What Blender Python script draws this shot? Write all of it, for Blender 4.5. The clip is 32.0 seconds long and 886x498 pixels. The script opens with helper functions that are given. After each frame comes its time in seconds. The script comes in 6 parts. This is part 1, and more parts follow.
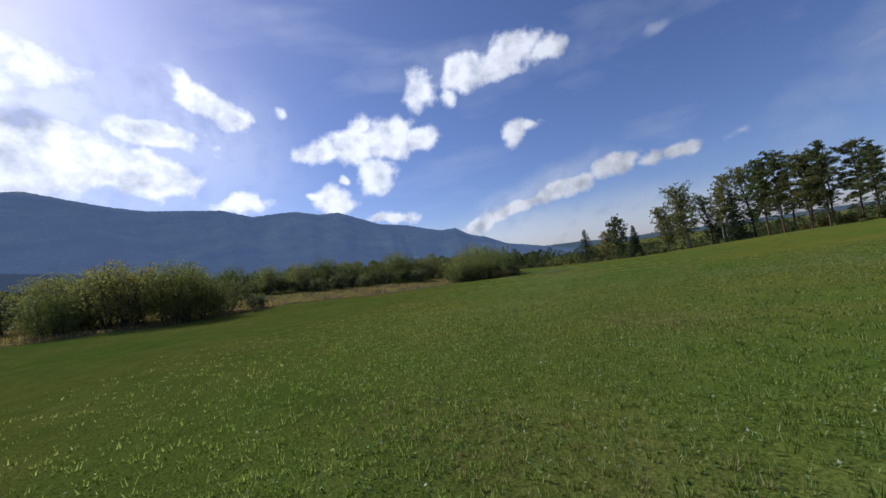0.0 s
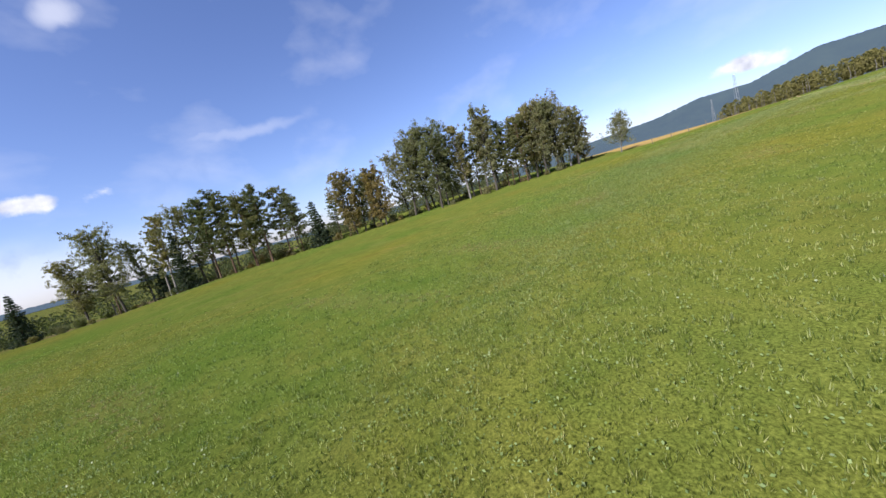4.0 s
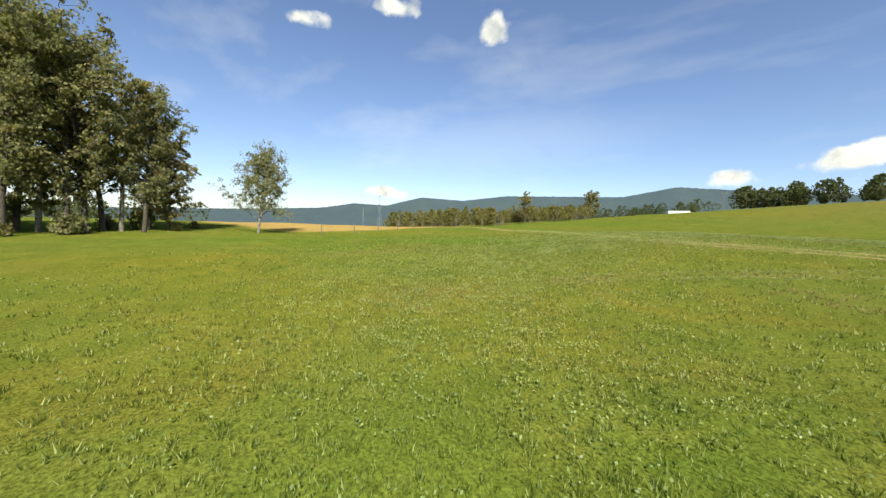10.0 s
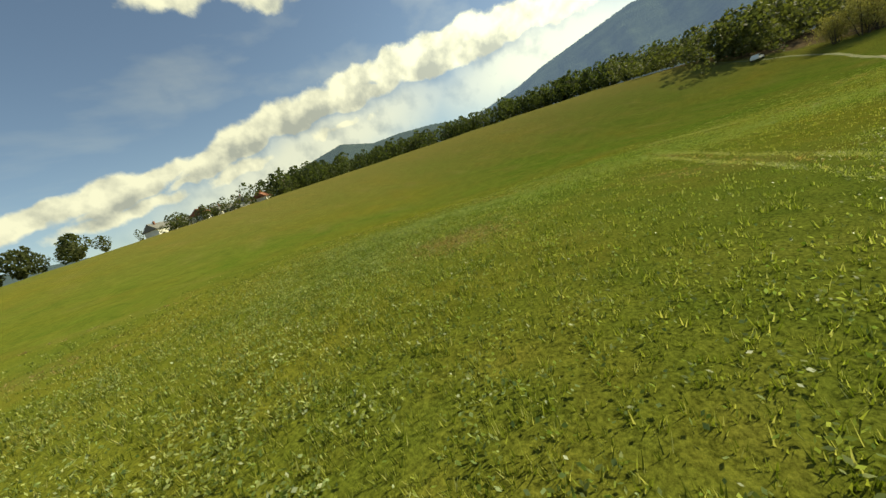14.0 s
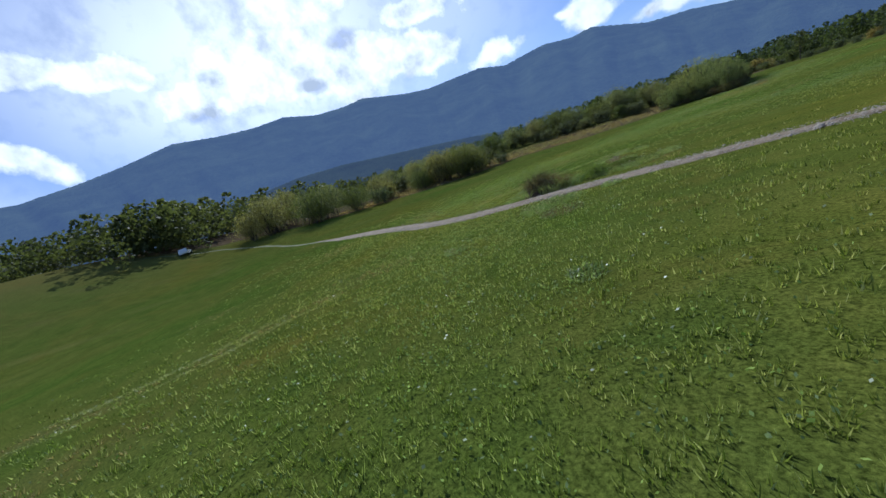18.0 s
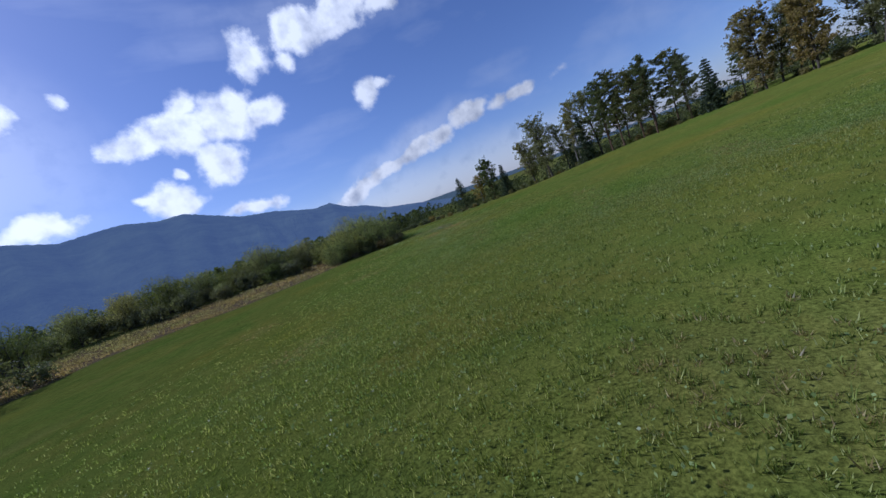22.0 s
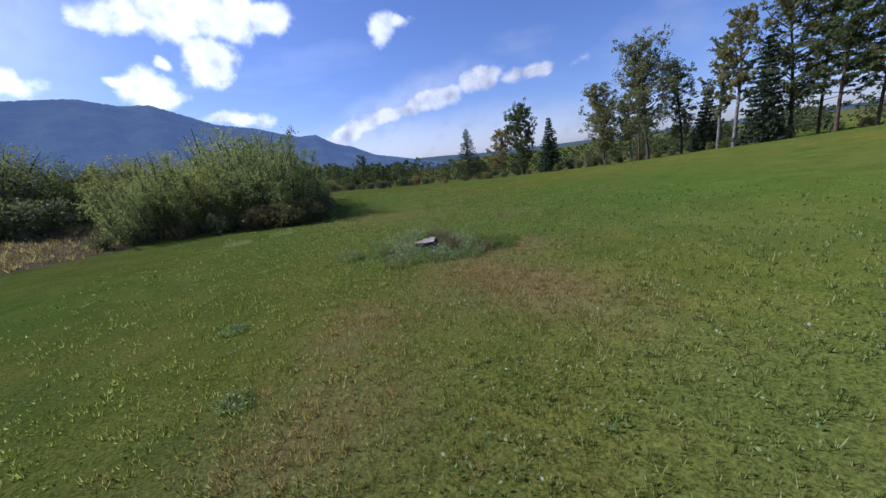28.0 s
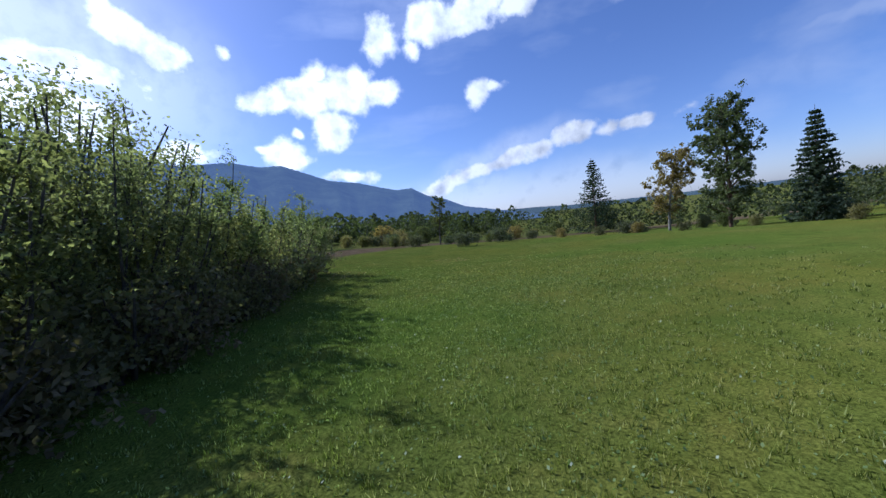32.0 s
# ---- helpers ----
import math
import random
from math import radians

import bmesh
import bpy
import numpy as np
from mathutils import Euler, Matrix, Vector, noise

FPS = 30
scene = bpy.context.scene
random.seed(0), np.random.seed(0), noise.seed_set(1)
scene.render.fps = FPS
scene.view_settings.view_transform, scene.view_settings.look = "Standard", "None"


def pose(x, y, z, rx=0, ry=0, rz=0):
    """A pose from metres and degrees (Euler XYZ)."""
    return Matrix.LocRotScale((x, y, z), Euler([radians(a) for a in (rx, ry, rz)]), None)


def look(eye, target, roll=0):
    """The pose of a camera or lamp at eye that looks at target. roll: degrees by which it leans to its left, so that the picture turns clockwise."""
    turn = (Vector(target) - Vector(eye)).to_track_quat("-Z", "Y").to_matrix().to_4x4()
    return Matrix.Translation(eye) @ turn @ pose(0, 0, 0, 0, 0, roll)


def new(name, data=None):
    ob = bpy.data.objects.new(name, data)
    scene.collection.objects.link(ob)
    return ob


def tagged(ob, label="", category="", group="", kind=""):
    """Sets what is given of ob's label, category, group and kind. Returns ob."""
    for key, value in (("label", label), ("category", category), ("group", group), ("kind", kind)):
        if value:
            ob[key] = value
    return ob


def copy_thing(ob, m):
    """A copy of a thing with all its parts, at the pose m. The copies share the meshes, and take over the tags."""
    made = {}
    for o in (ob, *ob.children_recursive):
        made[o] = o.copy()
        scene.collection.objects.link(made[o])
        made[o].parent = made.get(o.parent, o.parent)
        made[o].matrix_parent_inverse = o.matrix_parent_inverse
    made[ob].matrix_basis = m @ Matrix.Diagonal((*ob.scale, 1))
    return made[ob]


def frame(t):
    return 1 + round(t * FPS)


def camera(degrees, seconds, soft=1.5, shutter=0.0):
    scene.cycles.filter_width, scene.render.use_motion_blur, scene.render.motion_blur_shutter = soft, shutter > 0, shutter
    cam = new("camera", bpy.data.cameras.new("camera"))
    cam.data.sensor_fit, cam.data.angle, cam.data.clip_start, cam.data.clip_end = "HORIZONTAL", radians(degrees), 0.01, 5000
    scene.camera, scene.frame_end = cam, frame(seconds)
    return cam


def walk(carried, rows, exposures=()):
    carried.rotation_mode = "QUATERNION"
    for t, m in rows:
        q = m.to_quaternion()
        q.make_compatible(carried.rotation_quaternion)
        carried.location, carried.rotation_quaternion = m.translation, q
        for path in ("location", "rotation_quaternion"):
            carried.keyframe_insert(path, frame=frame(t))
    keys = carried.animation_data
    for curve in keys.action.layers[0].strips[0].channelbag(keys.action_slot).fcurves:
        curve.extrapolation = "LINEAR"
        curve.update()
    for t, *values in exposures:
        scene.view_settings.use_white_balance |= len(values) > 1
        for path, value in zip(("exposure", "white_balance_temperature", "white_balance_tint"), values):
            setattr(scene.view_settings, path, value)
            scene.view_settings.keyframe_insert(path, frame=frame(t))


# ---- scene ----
cam = camera(102.78, 32.0)
# seconds, eye, heading, pitch, lean
ROWS = [
    (0.0, -0.00, -0.00, 3.52, -7.45, 2.45, -8.14),
    (0.5, 0.64, 3.43, 3.71, -14.95, 0.54, -12.51),
    (1.0, 1.44, 6.67, 3.90, -23.60, -2.27, -14.74),
    (1.5, 2.37, 9.78, 3.90, -34.53, -4.67, -15.36),
    (2.0, 3.16, 12.85, 3.69, -40.54, -2.16, -13.98),
    (2.5, 3.55, 16.23, 3.46, -51.04, -0.06, -9.48),
    (3.0, 4.07, 20.10, 3.48, -68.60, -3.14, -10.86),
    (3.5, 5.74, 23.28, 3.60, -81.88, -5.81, -12.60),
    (4.0, 8.55, 25.17, 3.73, -89.51, -7.72, -14.88),
    (4.5, 12.27, 25.64, 3.69, -100.10, -9.92, -13.59),
    (5.0, 16.28, 24.76, 3.47, -108.21, -11.08, -11.13),
    (5.5, 20.26, 22.89, 3.39, -114.09, -11.34, -8.08),
    (6.0, 24.12, 20.40, 3.45, -118.03, -10.80, -4.99),
    (6.5, 27.93, 17.67, 3.56, -120.28, -9.59, -2.42),
    (7.0, 31.78, 15.04, 3.60, -121.12, -7.83, -0.92),
    (7.5, 35.60, 11.99, 3.75, -123.25, -7.79, 2.21),
    (8.0, 39.42, 8.98, 3.96, -123.72, -7.82, 3.96),
    (8.5, 43.06, 6.01, 4.07, -127.39, -7.32, 6.50),
    (9.0, 46.72, 3.12, 4.15, -129.01, -6.50, 8.33),
    (9.5, 50.33, 0.07, 4.27, -132.77, -3.43, 4.23),
    (10.0, 54.00, -2.72, 4.52, -142.20, -2.73, 2.04),
    (10.5, 57.00, -6.12, 4.84, -153.95, -2.17, 1.73),
    (11.0, 59.69, -9.73, 5.44, -167.34, -1.99, 1.53),
    (11.5, 61.75, -13.70, 5.80, -176.65, -2.15, -1.62),
    (12.0, 62.56, -18.05, 5.94, -186.33, -2.73, -4.24),
    (12.5, 62.65, -22.62, 6.11, -196.90, -3.04, -5.94),
    (13.0, 61.79, -27.41, 6.39, -208.72, -4.78, -7.62),
    (13.5, 60.34, -32.15, 6.70, -222.02, -6.79, -10.52),
    (14.0, 57.98, -37.40, 7.11, -239.40, -11.10, -19.94),
    (14.5, 54.43, -42.31, 7.59, -251.66, -12.61, -27.23),
    (15.0, 50.19, -45.98, 8.00, -266.12, -18.09, -33.24),
    (15.5, 45.28, -48.00, 8.04, -283.47, -22.12, -31.75),
    (16.0, 40.63, -47.92, 7.29, -297.38, -21.68, -29.62),
    (16.5, 35.94, -46.23, 6.49, -307.99, -18.61, -27.14),
    (17.0, 31.31, -43.23, 5.80, -315.45, -14.76, -24.64),
    (17.5, 26.83, -39.27, 5.27, -319.88, -11.97, -22.41),
    (18.0, 22.39, -34.43, 5.18, -321.44, -12.07, -20.76),
    (18.5, 18.19, -29.17, 5.06, -329.56, -13.30, -18.34),
    (19.0, 14.45, -23.97, 4.87, -339.79, -11.59, -16.67),
    (19.5, 11.19, -18.38, 4.57, -348.82, -11.35, -16.11),
    (20.0, 8.04, -12.47, 4.42, -358.60, -8.71, -15.36),
    (20.5, 5.93, -6.66, 4.23, -368.72, -8.33, -15.53),
    (21.0, 4.50, -1.00, 4.15, -375.94, -7.67, -17.07),
    (21.5, 3.89, 4.61, 4.02, -381.00, -7.84, -18.96),
    (22.0, 4.21, 9.95, 3.80, -383.65, -7.61, -21.18),
    (22.5, 5.37, 14.95, 3.50, -384.82, -4.59, -21.20),
    (23.0, 7.14, 19.66, 3.30, -384.13, -4.53, -16.87),
    (23.5, 9.37, 24.12, 3.24, -383.63, -3.06, -10.07),
    (24.0, 11.72, 28.57, 3.27, -381.75, -2.63, -4.07),
    (24.5, 13.98, 32.93, 3.33, -382.04, -4.90, -3.75),
    (25.0, 16.08, 37.23, 3.35, -383.29, -5.13, -5.54),
    (25.5, 17.99, 41.59, 3.16, -385.05, -5.30, -6.01),
    (26.0, 19.94, 45.83, 2.75, -386.08, -5.12, -6.56),
    (26.5, 21.95, 50.01, 2.43, -386.54, -5.24, -7.08),
    (27.0, 24.01, 54.15, 2.18, -386.59, -6.34, -7.45),
    (27.5, 26.12, 58.27, 1.95, -386.40, -9.07, -7.54),
    (28.0, 28.27, 62.37, 1.71, -386.14, -14.11, -7.24),
    (28.5, 30.46, 66.58, 1.52, -384.63, -13.93, -7.40),
    (29.0, 32.65, 70.85, 1.35, -380.53, -12.70, -4.14),
    (29.5, 34.69, 75.06, 1.19, -374.66, -12.32, -3.08),
    (30.0, 36.43, 79.56, 1.07, -372.86, -12.22, -4.19),
    (30.5, 37.84, 84.32, 0.86, -372.42, -10.30, -5.48),
    (31.0, 39.01, 89.26, 0.67, -372.91, -9.68, -6.38),
    (31.5, 40.10, 94.27, 0.54, -373.11, -7.43, -6.58),
    (32.0, 41.32, 99.20, 0.46, -373.19, -4.41, -6.67),
]


def eye_pose(x, y, z, yaw, pitch, roll):
    """Heading to the left of +y, pitch up, lean; all in degrees."""
    return pose(x, y, z, 0, 0, yaw) @ pose(0, 0, 0, 90 + pitch, 0, 0) @ pose(0, 0, 0, 0, 0, roll)


# seconds, stops, white balance
EXPOSURES = [
    (0, -0.3, 5700, 12), (2, 0.12, 5800, 12), (3, 0.3, 5900, 14), (4, 0.6, 6000, 15), (6.5, 0.85, 6500, 12), (9, 0.85, 6700, 5), (10.5, 0.6, 7600, -4),
    (13, 0.27, 9500, -11), (14.5, 0.4, 9000, -14), (15.5, 0.34, 7400, -8), (17.5, -0.05, 5500, 3), (19.5, -0.25, 5150, 5), (22, -0.35, 5150, 16),
    (25, -0.33, 5200, 19), (28, 0.03, 5200, 18), (30, 0.08, 5100, 15), (32, 0.1, 5100, 13),
]

walk(cam, [(t, eye_pose(*row)) for t, *row in ROWS], EXPOSURES)

# ---- the lie of the land ----
# far slope of the ground by compass angle (degrees from +x towards +y)
FAR_ANGLE = [-180, -163, -153, -121, -104, -87, -34, 0, 40, 67, 90, 114, 134, 163, 174, 180]
FAR_SLOPE = [0.075, 0.095, 0.105, 0.105, 0.098, 0.078, 0.0, 0.0, -0.048, -0.062, -0.032, 0.002, 0.0, 0.012, 0.045, 0.075]


def smooth(a, b, v):
    s = np.clip((v - a) / (b - a), 0, 1)
    return s * s * (3 - 2 * s)


def ground_z(x, y):
    """Height of the ground: a gently dished meadow that climbs to the south-west."""
    x, y = np.asarray(x, float), np.asarray(y, float)
    u, v = x / 100, y / 100
    near = 0.705 - 0.745 * u - 2.388 * v + 3.04 * u * u - 1.596 * u * v - 0.911 * v * v
    dx, dy = x - 40, y - 15
    r = np.hypot(dx, dy)
    a = np.degrees(np.arctan2(dy, dx))
    slope = sum(np.interp((a + d + 180) % 360 - 180, FAR_ANGLE, FAR_SLOPE) for d in (-16, -8, 0, 8, 16)) / 5
    reach = np.minimum(r, 230) + 0.25 * np.clip(r - 230, 0, 900)
    far = 2.0 + slope * reach
    w = smooth(70, 150, r)
    roll = 0.12 * np.sin(x * 0.11 + 1.3) * np.sin(y * 0.13) + 0.05 * np.sin(x * 0.37 + y * 0.29)
    swell = 2.5 * np.exp(-((x - 50) ** 2 + (y + 65) ** 2) / 1800)
    brow = 0.8 * np.exp(-((x - 49) ** 2 / 620 + (y + 38) ** 2 / 400))
    return near * (1 - w) + far * w + swell + brow + roll

# ---- sky, sun ----
SUN = Vector((-0.56, 0.538, 0.63)).normalized()
SUN_AZ = math.atan2(SUN.x, SUN.y)


def nodes_of(tree):
    tree.nodes.clear()

    def add(kind, **sets):
        n = tree.nodes.new(kind)
        for key, v in sets.items():
            if key == "op":
                n.operation = v
            elif key == "blend":
                n.blend_type = v
        return n

    return add, tree.links.new


def cloud_vec(az, el):
    a, e = radians(az), radians(el)
    return Vector((math.cos(a) * math.cos(e), math.sin(a) * math.cos(e), math.sin(e)))


# clouds: compass angle, height, half width, half height, tilt (degrees), weight
CLOUDS_NORTH = [
    (94.6, 19.9, 4.4, 3.0, 14.0, 1.3), (99.3, 19.3, 4.2, 1.9, 6.0, 1.2), (88.6, 20.6, 4.4, 3.3, -8.0, 1.3), (83.8, 19.9, 3.0, 2.0, 10.0, 1.1),
    (91.6, 15.4, 3.4, 2.8, 4.0, 1.3), (93.2, 22.6, 2.4, 1.6, 30.0, 1.1), (82.4, 26.8, 2.1, 2.6, -30.0, 0.75),
    (74.6, 28.4, 4.2, 2.9, 6.0, 1.3), (68.0, 28.9, 5.6, 2.6, 4.0, 1.3), (62.4, 28.4, 3.2, 1.7, 4.0, 1.1), (78.2, 25.4, 1.6, 1.6, 0.0, 0.9),
    (68.6, 18.4, 2.2, 2.1, 10.0, 1.2), (66.2, 18.9, 2.0, 0.9, 0.0, 0.8),
    (98.3, 11.8, 3.6, 2.0, -14.0, 1.2), (101.4, 13.0, 1.6, 0.9, 0.0, 0.9), (89.4, 8.4, 4.2, 1.2, -2.0, 1.1), (96.4, 14.9, 0.8, 0.7, 0.0, 0.7),
    (75.6, 5.4, 5.6, 1.5, 17.0, 1.05), (70.4, 7.3, 5.0, 1.3, 17.0, 1.0), (64.4, 8.8, 3.8, 1.3, 15.0, 1.1), (60.2, 9.2, 2.6, 1.4, 14.0, 1.0),
    (55.4, 10.3, 3.0, 1.7, 12.0, 1.2), (51.0, 10.4, 2.0, 1.0, 8.0, 0.8), (47.2, 10.4, 2.4, 1.0, 12.0, 0.9), (41.2, 10.5, 1.3, 0.6, 10.0, 0.4),
    (114.2, 25.6, 5.4, 2.0, -32.0, 1.2), (104.9, 24.4, 1.0, 0.6, -30.0, 0.6), (119.8, 20.8, 6.0, 2.2, -12.0, 1.2), (111.6, 12.2, 4.0, 1.4, 2.0, 1.0),
    (122.4, 16.2, 6.2, 3.2, -10.0, 1.4), (131.0, 17.6, 9.0, 4.6, -4.0, 1.6), (141.0, 20.5, 12.0, 5.4, -4.0, 1.7), (136.0, 26.5, 9.0, 3.2, 0.0, 1.4),
    (150.5, 18.8, 8.5, 2.6, -5.0, 1.4), (160.5, 22.6, 5.0, 2.2, -8.0, 1.1), (168.0, 24.0, 4.6, 2.0, -5.0, 1.1), (171.0, 15.4, 5.0, 1.6, -26.0, 1.1),
]
CLOUDS_SOUTH = [
    (-103.5, 9.9, 7.3, 1.3, 12.0, 1.5), (-110.4, 10.9, 6.0, 1.6, 14.0, 1.6), (-116.6, 11.8, 5.4, 1.5, 12.0, 1.6), (-122.3, 12.0, 5.4, 1.6, 12.0, 1.6),
    (-127.8, 13.9, 5.2, 2.4, 12.0, 1.7), (-133.2, 15.0, 5.4, 2.4, 12.0, 1.7), (-138.6, 15.4, 5.6, 2.3, 8.0, 1.7), (-144.6, 16.4, 5.6, 2.3, 7.0, 1.7),
    (-150.9, 17.0, 5.8, 2.2, 4.0, 1.7), (-156.9, 17.2, 5.6, 2.2, 1.0, 1.7), (-162.6, 17.2, 5.6, 2.1, -2.0, 1.7), (-168.5, 16.8, 5.8, 2.2, -5.0, 1.7),
    (-176.0, 15.4, 6.0, 2.3, -6.0, 1.4), (-112.0, 8.4, 8.0, 0.9, 6.0, 0.9), (-126.0, 10.2, 7.0, 1.1, 9.0, 0.9), (-141.0, 11.4, 7.0, 1.0, 5.0, 0.8),
    (-126.2, 30.0, 4.0, 1.7, -9.0, 1.2), (-137.2, 29.2, 3.8, 2.1, -14.0, 1.3), (-144.6, 29.6, 3.6, 1.6, 24.0, 1.1),
    (-59.0, 29.2, 2.4, 1.7, 11.0, 1.1), (-43.4, 31.2, 2.6, 1.2, 6.0, 0.9), (-30.8, 28.2, 1.8, 0.9, 0.0, 0.8),
    (-42.5, 6.1, 2.7, 0.8, 3.0, 1.0), (-91.0, 7.6, 2.4, 0.9, 4.0, 0.9),
]
# grey undersides of the long southern bank
BELLIES = [
    (-128.0, 12.6, 4.6, 1.0, 12.0), (-137.0, 13.9, 7.0, 1.2, 9.0), (-147.0, 14.9, 6.5, 1.2, 6.0), (-156.5, 15.2, 6.0, 1.2, 2.0), (-166.0, 14.8, 6.5, 1.3, -3.0),
    (-113.0, 9.9, 6.0, 0.8, 13.0), (-121.0, 10.8, 4.5, 0.8, 12.0), (-140.0, 28.2, 5.5, 0.9, 0.0), (131.5, 21.6, 3.4, 1.0, -4.0), (149.0, 21.0, 2.2, 0.9, -6.0), (138.0, 17.2, 3.0, 0.7, -4.0), (153.0, 17.8, 3.4, 0.8, -5.0),
]
CLOUDS = CLOUDS_NORTH + CLOUDS_SOUTH + [(*b, 1.5) for b in BELLIES[:7]]
# thin veils of high cloud and bright air: angle, height, half width, half height, tilt, how much they hide
VEILS = [
    (62.0, 2.0, 46.0, 6.5, 0.0, 0.5), (-20.0, 2.0, 40.0, 5.0, 0.0, 0.3),
    (146.0, 22.0, 34.0, 17.0, -4.0, 0.75), (119.0, 21.0, 21.0, 14.0, -18.0, 0.3), (-136.0, 9.5, 34.0, 6.5, 8.0, 0.75), (-172.0, 11.0, 24.0, 7.0, 0.0, 0.6),
    (24.0, 15.9, 10.5, 1.1, 4.0, 0.24), (28.4, 15.9, 4.0, 0.8, 6.0, 0.2), (39.0, 28.5, 3.0, 2.0, 30.0, 0.5), (47.6, 25.8, 2.2, 1.0, 0.0, 0.3), (66.0, 9.5, 15.0, 3.2, 15.0, 0.35), (-60.0, 14.0, 30.0, 6.0, 5.0, 0.12),
]


def build_world():
    world = bpy.data.worlds.new("sky")
    scene.world = world
    world.use_nodes = True
    add, link = nodes_of(world.node_tree)
    sky = add("ShaderNodeTexSky")
    sky.sky_type = "NISHITA"
    sky.sun_disc = False
    sky.sun_elevation, sky.sun_rotation = math.asin(SUN.z), SUN_AZ
    sky.air_density, sky.dust_density, sky.ozone_density, sky.altitude = 1.0, 0.9, 2.2, 500
    co = add("ShaderNodeTexCoord")
    warp = add("ShaderNodeTexNoise")
    warp.inputs["Scale"].default_value, warp.inputs["Detail"].default_value = 11.0, 6
    link(co.outputs["Generated"], warp.inputs["Vector"])
    off = add("ShaderNodeVectorMath", op="MULTIPLY_ADD")
    off.inputs[1].default_value, off.inputs[2].default_value = (0.06, 0.06, 0.06), (-0.03, -0.03, -0.03)
    link(warp.outputs["Color"], off.inputs[0])
    bent = add("ShaderNodeVectorMath", op="ADD")
    link(co.outputs["Generated"], bent.inputs[0]), link(off.outputs[0], bent.inputs[1])
    place = [bent.outputs[0]]

    def in_turn(value):
        """Lets the next ellipses wait for the ones before, so that few values are held at once."""
        hold = add("ShaderNodeVectorMath", op="MULTIPLY_ADD")
        hold.inputs[1].default_value = (1e-8, 1e-8, 1e-8)
        link(value, hold.inputs[0]), link(place[0], hold.inputs[2])
        place[0] = hold.outputs[0]

    def ellipse(az, el, a, b, tilt):
        """Distance from the middle of an ellipse on the sky: 1 at its rim."""
        m = add("ShaderNodeMapping")
        m.vector_type = "TEXTURE"
        c = cloud_vec(az, el)
        right = Vector((math.sin(radians(az)), -math.cos(radians(az)), 0))
        up = right.cross(c)
        r = Matrix.Rotation(radians(tilt), 3, -c)
        right, up = r @ right, r @ up
        rot = Matrix((right, up, -c)).transposed().to_euler()
        m.inputs["Location"].default_value, m.inputs["Rotation"].default_value = c, rot
        m.inputs["Scale"].default_value = (radians(a), radians(b), 0.6)
        link(place[0], m.inputs["Vector"])
        d = add("ShaderNodeVectorMath", op="LENGTH")
        link(m.outputs[0], d.inputs[0])
        return d.outputs["Value"]

    def soft_field(rows):
        """The strongest of several soft-edged ellipses, 0 to each one's weight."""
        total = None
        for *shape, w in rows:
            r = add("ShaderNodeMapRange")
            r.interpolation_type = "SMOOTHSTEP"
            r.inputs["From Min"].default_value, r.inputs["From Max"].default_value = 1.0, 0.15
            r.inputs["To Max"].default_value = w
            link(ellipse(*shape), r.inputs["Value"])
            if total is None:
                total = r.outputs[0]
            else:
                g = add("ShaderNodeMath", op="MAXIMUM")
                link(total, g.inputs[0]), link(r.outputs[0], g.inputs[1])
                total = g.outputs[0]
        in_turn(total)
        return total

    field = None
    for k, (az, el, a, b, tilt, w) in enumerate(CLOUDS):
        if k and k % 12 == 0:
            in_turn(field)
        f = add("ShaderNodeMath", op="MULTIPLY_ADD")
        f.inputs[1].default_value, f.inputs[2].default_value = -w, w
        link(ellipse(az, el, a, b, tilt), f.inputs[0])
        if field is None:
            field = f.outputs[0]
        else:
            g = add("ShaderNodeMath", op="SMOOTH_MAX")
            g.inputs[2].default_value = 0.15
            link(field, g.inputs[0]), link(f.outputs[0], g.inputs[1])
            field = g.outputs[0]
    puff = add("ShaderNodeTexNoise")
    puff.inputs["Scale"].default_value, puff.inputs["Detail"].default_value, puff.inputs["Roughness"].default_value = 17.0, 9, 0.58
    link(co.outputs["Generated"], puff.inputs["Vector"])
    mix = add("ShaderNodeMath", op="MULTIPLY_ADD")
    mix.inputs[1].default_value, mix.inputs[2].default_value = 1.9, -0.86
    link(puff.outputs["Fac"], mix.inputs[0])
    dens = add("ShaderNodeMath", op="ADD")
    link(field, dens.inputs[0]), link(mix.outputs[0], dens.inputs[1])
    alpha = add("ShaderNodeMapRange")
    alpha.interpolation_type = "SMOOTHSTEP"
    alpha.inputs["From Min"].default_value, alpha.inputs["From Max"].default_value = -0.1, 0.6
    link(dens.outputs[0], alpha.inputs["Value"])
    # thin high cloud everywhere
    stretch = add("ShaderNodeMapping")
    stretch.inputs["Scale"].default_value = (1.0, 3.6, 6.0)
    stretch.inputs["Rotation"].default_value = (0, 0, radians(35))
    link(co.outputs["Generated"], stretch.inputs["Vector"])
    veil = add("ShaderNodeTexNoise")
    veil.inputs["Scale"].default_value, veil.inputs["Detail"].default_value = 1.7, 6
    link(stretch.outputs[0], veil.inputs["Vector"])
    thin = add("ShaderNodeMapRange")
    thin.inputs["From Min"].default_value, thin.inputs["From Max"].default_value = 0.5, 0.9
    thin.inputs["To Max"].default_value = 0.3
    link(veil.outputs["Fac"], thin.inputs["Value"])
    alpha2 = add("ShaderNodeMath", op="MAXIMUM")
    link(alpha.outputs[0], alpha2.inputs[0]), link(thin.outputs[0], alpha2.inputs[1])
    alpha3 = add("ShaderNodeMath", op="MAXIMUM")
